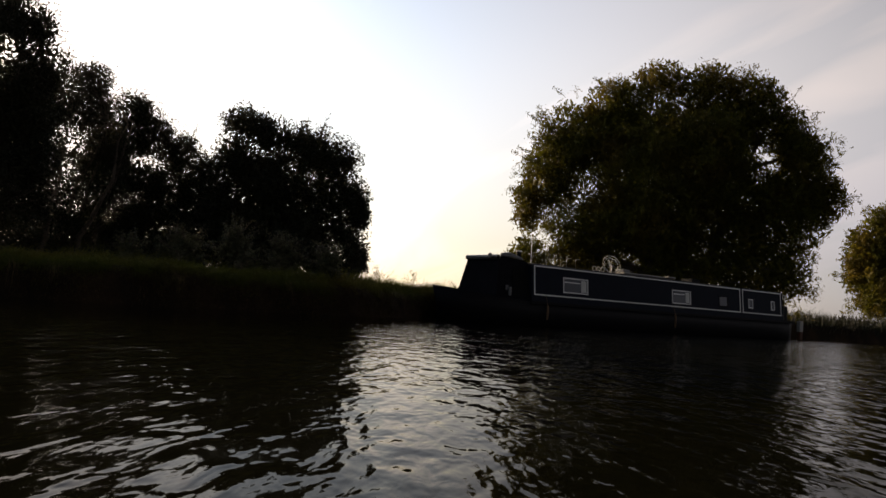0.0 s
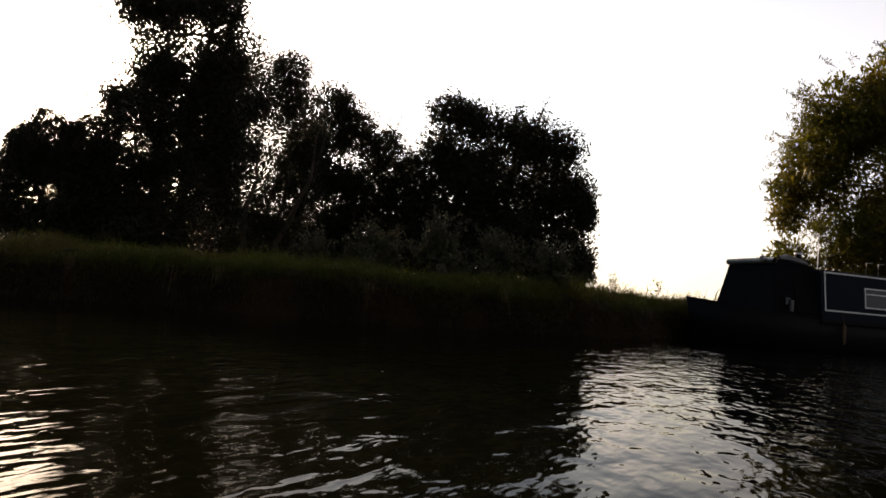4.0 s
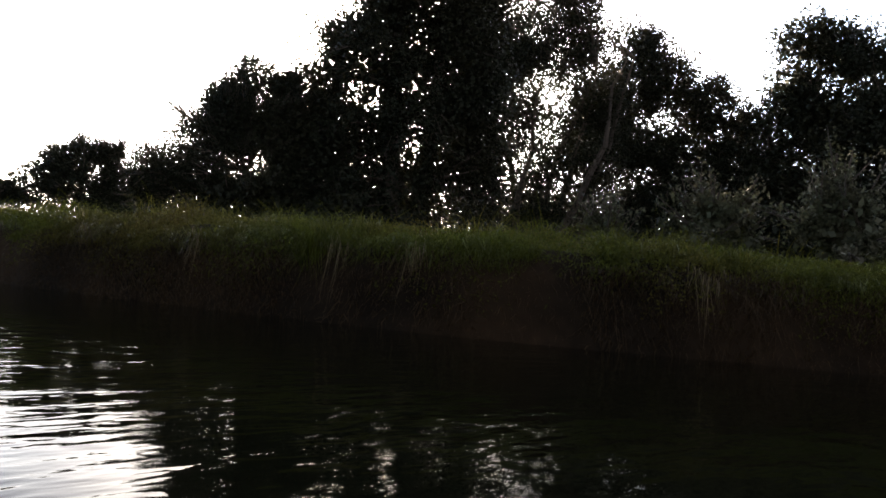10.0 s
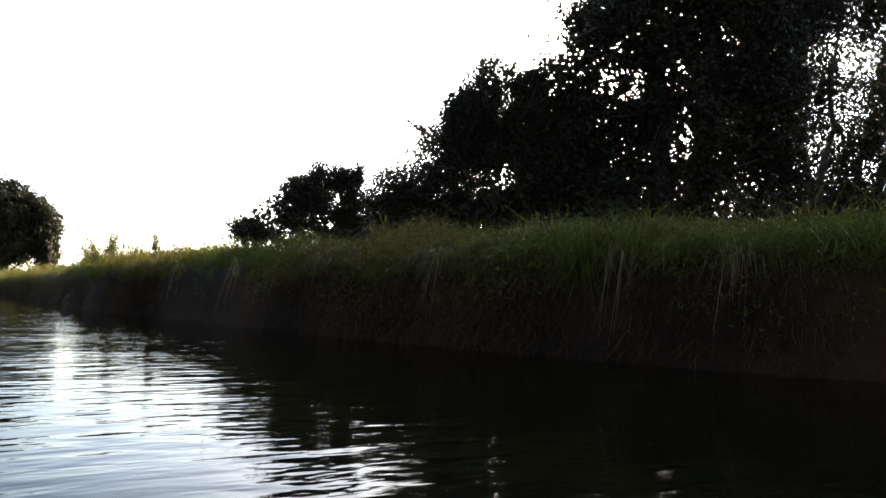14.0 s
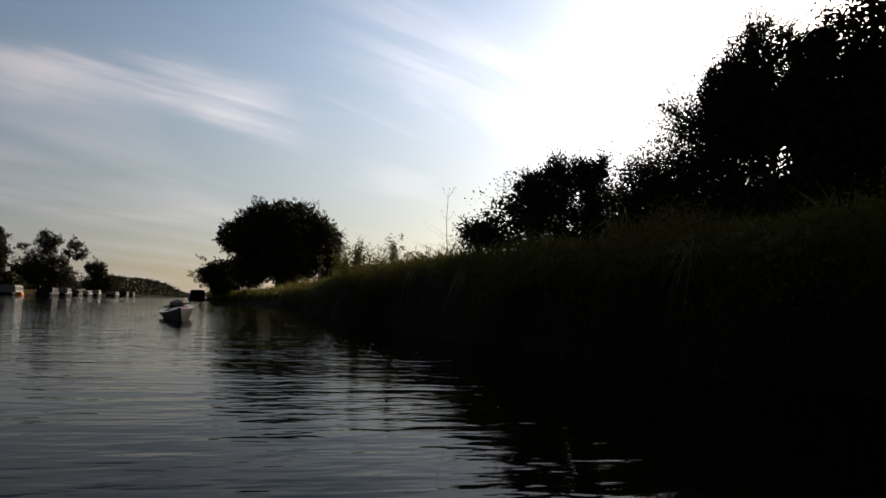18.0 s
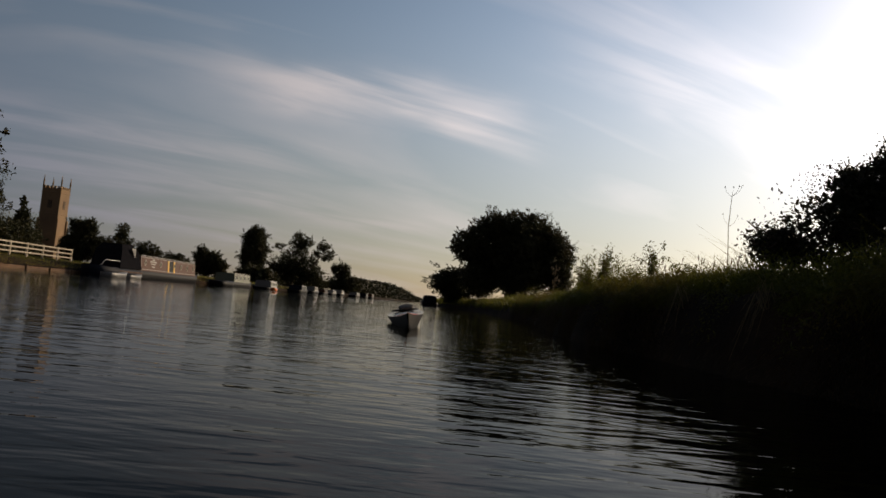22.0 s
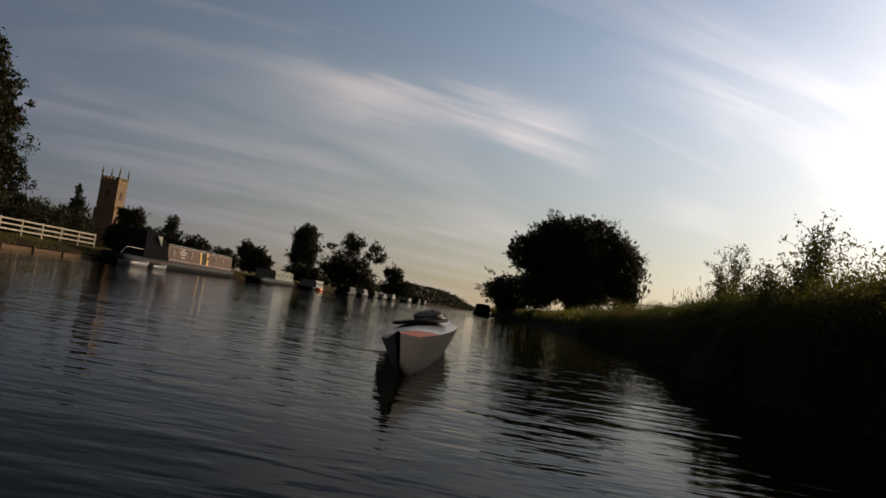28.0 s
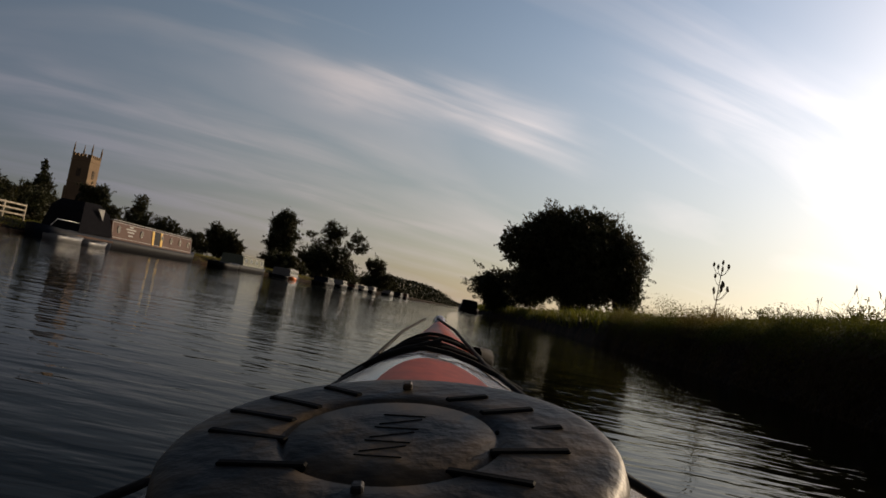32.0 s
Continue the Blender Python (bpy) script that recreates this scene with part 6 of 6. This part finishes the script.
def kayak():
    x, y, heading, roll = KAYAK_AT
    # turned and heeled about the camera's last eye point
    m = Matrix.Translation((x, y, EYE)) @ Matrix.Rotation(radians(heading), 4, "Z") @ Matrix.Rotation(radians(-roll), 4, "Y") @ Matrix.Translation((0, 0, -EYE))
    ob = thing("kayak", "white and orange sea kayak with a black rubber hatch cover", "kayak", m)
    # stations: y, half width, ridge, sheer, keel
    st = [(-3.1, 0.012, 0.225, 0.215, 0.08), (-2.7, 0.08, 0.205, 0.18, -0.02), (-2.0, 0.17, 0.195, 0.165, -0.08), (-1.2, 0.245, 0.2, 0.16, -0.1), (-0.5, 0.28, 0.21, 0.16, -0.11),
          (0.0, 0.275, 0.215, 0.165, -0.11), (0.3, 0.255, 0.235, 0.175, -0.11), (0.45, 0.24, 0.25, 0.18, -0.105), (0.62, 0.215, 0.275, 0.185, -0.1), (0.8, 0.19, 0.293, 0.19, -0.095),
          (1.0, 0.16, 0.292, 0.2, -0.08), (1.3, 0.12, 0.293, 0.22, -0.05), (1.6, 0.08, 0.296, 0.245, 0.0), (1.85, 0.045, 0.3, 0.27, 0.08), (2.02, 0.02, 0.304, 0.29, 0.16), (2.06, 0.006, 0.303, 0.295, 0.2)]
    rows_k = []
    for yy, w, zr, zs, zk in st:
        ring = []
        for k in range(9):
            u = k / 8 * 2 - 1
            bulge = (1 - abs(u) ** 1.7)
            ring.append((u * w, yy, zs + (zr - zs) * bulge))
        for k in range(1, 8):
            u = 1 - k / 8 * 2
            ring.append((u * w * 0.97, yy, zs + (zk - zs) * (1 - abs(u) ** 2.4)))
        rows_k.append(ring)
    v = np.array(rows_k)
    a, b = v.shape[:2]
    v = v.reshape(-1, 3)
    v[:, 0] += np.interp(v[:, 1], [0.0, 0.4, 0.9, 2.06], [-0.055, -0.043, -0.014, 0.016])

    def deck_z(xx, yy):
        w, zr, zs = (np.interp(yy, [q[0] for q in st], [q[i] for q in st]) for i in (1, 2, 3))
        off = np.interp(yy, [0.0, 0.4, 0.9, 2.06], [-0.055, -0.043, -0.014, 0.016])
        return zs + (zr - zs) * (1 - np.clip(np.abs((xx - off) / w), 0, 1) ** 1.7)

    def skin(name, j0, j1, i0, i1, mat, label=""):
        i, j = np.meshgrid(np.arange(i0, i1), np.arange(j0, j1), indexing="ij")
        k = (i * b + j % b).ravel()
        k2 = (i * b + (j + 1) % b).ravel()
        f = np.stack([k, k2, k2 + b, k + b], -1)
        used = np.unique(f)
        remap = np.zeros(len(v), int)
        remap[used] = np.arange(len(used))
        return part(name, mesh_np(name, v[used], remap[f], mat, True), mat, ob, label)

    skin("stern_deck", 0, 8, 0, 2, KAYAK_ORANGE, "orange stern deck")
    skin("deck", 0, 8, 2, 10, KAYAK_WHITE, "glossy white deck")
    skin("bow_deck", 0, 8, 10, a - 1, KAYAK_ORANGE, "orange and white bow deck")
    skin("hull", 8, 16, 0, a - 1, KAYAK_HULL, "dark hull below the deck seam")
    # orange flash on the foredeck: a rounded patch that follows the deck
    n, rows_f = 21, []
    a_f = np.linspace(0, np.pi, n)
    for r in (0.15, 0.4, 0.65, 0.85, 1.0):
        xx, yy = 0.006 + 0.058 * r * np.cos(a_f), 0.645 + 0.16 * r * np.sin(a_f)
        rows_f.append(np.stack([xx, yy, deck_z(xx, yy) + 0.003], -1))
    i, j = np.meshgrid(np.arange(len(rows_f) - 1), np.arange(n - 1), indexing="ij")
    k = (i * n + j).ravel()
    part("deck_flash", mesh_np("deck_flash", np.concatenate(rows_f), np.stack([k, k + 1, k + n + 1, k + n], -1), KAYAK_ORANGE, True), KAYAK_ORANGE, ob, "orange patch on the deck")
    # cockpit rim with its black spray cover, behind the hatch
    q = np.linspace(0, 2 * np.pi, 41)
    rim = np.stack([-0.055 + 0.2 * np.cos(q), -0.52 + 0.42 * np.sin(q), np.full(41, 0.222)], -1)
    rod("cockpit_rim", rim, 0.011, CORD, ob, 8, "black cockpit rim")
    rings = [np.stack([-0.055 + 0.198 * r * np.cos(q[:-1]), -0.52 + 0.418 * r * np.sin(q[:-1]), np.full(40, 0.225 + 0.012 * (1 - r * r))], -1) for r in (1.0, 0.8, 0.55, 0.3, 0.04)]
    i, j = np.meshgrid(np.arange(4), np.arange(40), indexing="ij")
    part("spray_cover", mesh_np("spray_cover", np.concatenate(rings), np.stack([(i * 40 + j).ravel(), (i * 40 + (j + 1) % 40).ravel(), ((i + 1) * 40 + (j + 1) % 40).ravel(), ((i + 1) * 40 + j).ravel()], -1), CANVAS, True), CANVAS, ob, "black fabric spray cover")
    # hatch cover: a lathe with rounded rim, tilted up towards the bow
    tilt_m = Matrix.Translation((-0.0225, 0.44, 0.277)) @ Matrix.Rotation(radians(12), 4, "X")
    prof = [(0.0, 0.0), (0.03, 0.0), (0.056, 0.0), (0.0585, -0.003), (0.062, 0.0), (0.075, -0.0007), (0.09, -0.0015), (0.104, -0.0027), (0.116, -0.0042), (0.121, -0.006), (0.1245, -0.0095), (0.127, -0.018), (0.128, -0.038), (0.122, -0.053), (0.13, -0.061), (0.128, -0.075)]

    def lid_z(r):
        return float(np.interp(r, [q[0] for q in prof[:11]], [q[1] for q in prof[:11]]))

    seg = 64
    ang = np.arange(seg) * 2 * np.pi / seg
    lv = np.array([[r * np.cos(q), r * np.sin(q), z] for r, z in prof for q in ang])
    fs = []
    for i in range(len(prof) - 1):
        for j in range(seg):
            fs.append((i * seg + j, (i + 1) * seg + j, (i + 1) * seg + (j + 1) % seg, i * seg + (j + 1) % seg))
    hatch = part("hatch_cover", mesh_np("hatch_cover", lv, np.array(fs), RUBBER, True), RUBBER, ob, "worn black rubber hatch cover")
    hatch.matrix_local = tilt_m
    # grip bars moulded on the lid, five a side
    for x0, y0, x1, y1 in ((-0.0482, 0.0948, -0.0236, 0.0712), (-0.0802, 0.0765, -0.0453, 0.0471), (-0.0996, 0.0527, -0.0568, 0.0249), (-0.1037, 0.0180, -0.0567, -0.0023), (-0.0868, -0.0306, -0.0404, -0.0380),
                           (0.0309, 0.0608, 0.0568, 0.0708), (0.0505, 0.0368, 0.0826, 0.0481), (0.0575, 0.0110, 0.0960, 0.0187), (0.0521, -0.0211, 0.0944, -0.0167), (0.0291, -0.0443, 0.0709, -0.0577)):
        L = math.hypot(x1 - x0, y1 - y0)
        rib = box(bmesh.new(), -L / 2, L / 2, -0.0027, 0.0027, -0.003, 0.0016, 0.0009)
        r = part("grip_bar", rib, BAR_BLACK, hatch)
        za, zb = lid_z(math.hypot(x0, y0)), lid_z(math.hypot(x1, y1))
        r.matrix_local = Matrix.Translation(((x0 + x1) / 2, (y0 + y1) / 2, (za + zb) / 2)) @ Matrix.Rotation(math.atan2(y1 - y0, x1 - x0), 4, "Z") @ Matrix.Rotation(-math.atan2(zb - za, L), 4, "Y")
    for xx, yy in ((0.006, 0.0873), (-0.0126, -0.0646)):
        part("lid_pip", box(bmesh.new(), xx - 0.003, xx + 0.003, yy - 0.004, yy + 0.004, -0.006, 0.003, 0.001), RUBBER, hatch)
    # raised mark on the lid, unreadable
    for k in range(7):
        bar = box(bmesh.new(), -0.0125, 0.0125, -0.0005, 0.0005, -0.0014, 0.0004)
        r = part("mark_bar", bar, BAR_BLACK, hatch)
        r.matrix_local = Matrix.Translation((-0.006 + 0.002 * k, -0.026 + k * 0.0098, 0)) @ Matrix.Rotation(radians(16 if k % 2 else -10), 4, "Z")
    # deck lines and bungee cords
    for line in ([(-0.3, 0.2, 0.19), (-0.215, 0.41, 0.232), (-0.175, 0.48, 0.242), (-0.13, 0.7, 0.252), (-0.085, 0.95, 0.272), (-0.055, 1.5, 0.298), (-0.02, 1.95, 0.31)],
                 [(0.2, 0.2, 0.18), (0.13, 0.4, 0.242), (0.115, 0.47, 0.246), (0.1, 0.7, 0.252), (0.065, 0.95, 0.272), (0.04, 1.5, 0.298), (0.012, 1.95, 0.31)]):
        rod("deck_line", line, 0.003, CORD, ob, 6)
    for k, yy in enumerate((0.93, 1.0, 1.08, 1.2, 1.34)):
        w = np.interp(yy, [q[0] for q in st], [q[1] for q in st])
        s = np.linspace(-1, 1, 9)
        xx, yk = s * w * 0.62 - 0.008, yy + 0.05 * s * (1 if k % 2 else -1)
        rod("bungee_cord", np.stack([xx, yk, deck_z(xx, yk) + 0.005], -1), 0.0033, CORD, ob, 6)
    tip = rod("bow_cap", [(0.016, 1.98, 0.292), (0.016, 2.02, 0.3), (0.016, 2.06, 0.302), (0.016, 2.08, 0.298)], [0.01, 0.017, 0.016, 0.006], KAYAK_WHITE, ob, 10)
    rod("carry_toggle", [(0.075, 1.42, 0.26), (0.095, 1.47, 0.25), (0.1, 1.52, 0.225)], [0.012, 0.017, 0.012], CORD, ob, 8)
    rod("paddle_leash", [(-0.1, 0.98, 0.256), (-0.05, 0.99, 0.288), (0.01, 1.0, 0.301)], 0.005, CORD, ob, 6)


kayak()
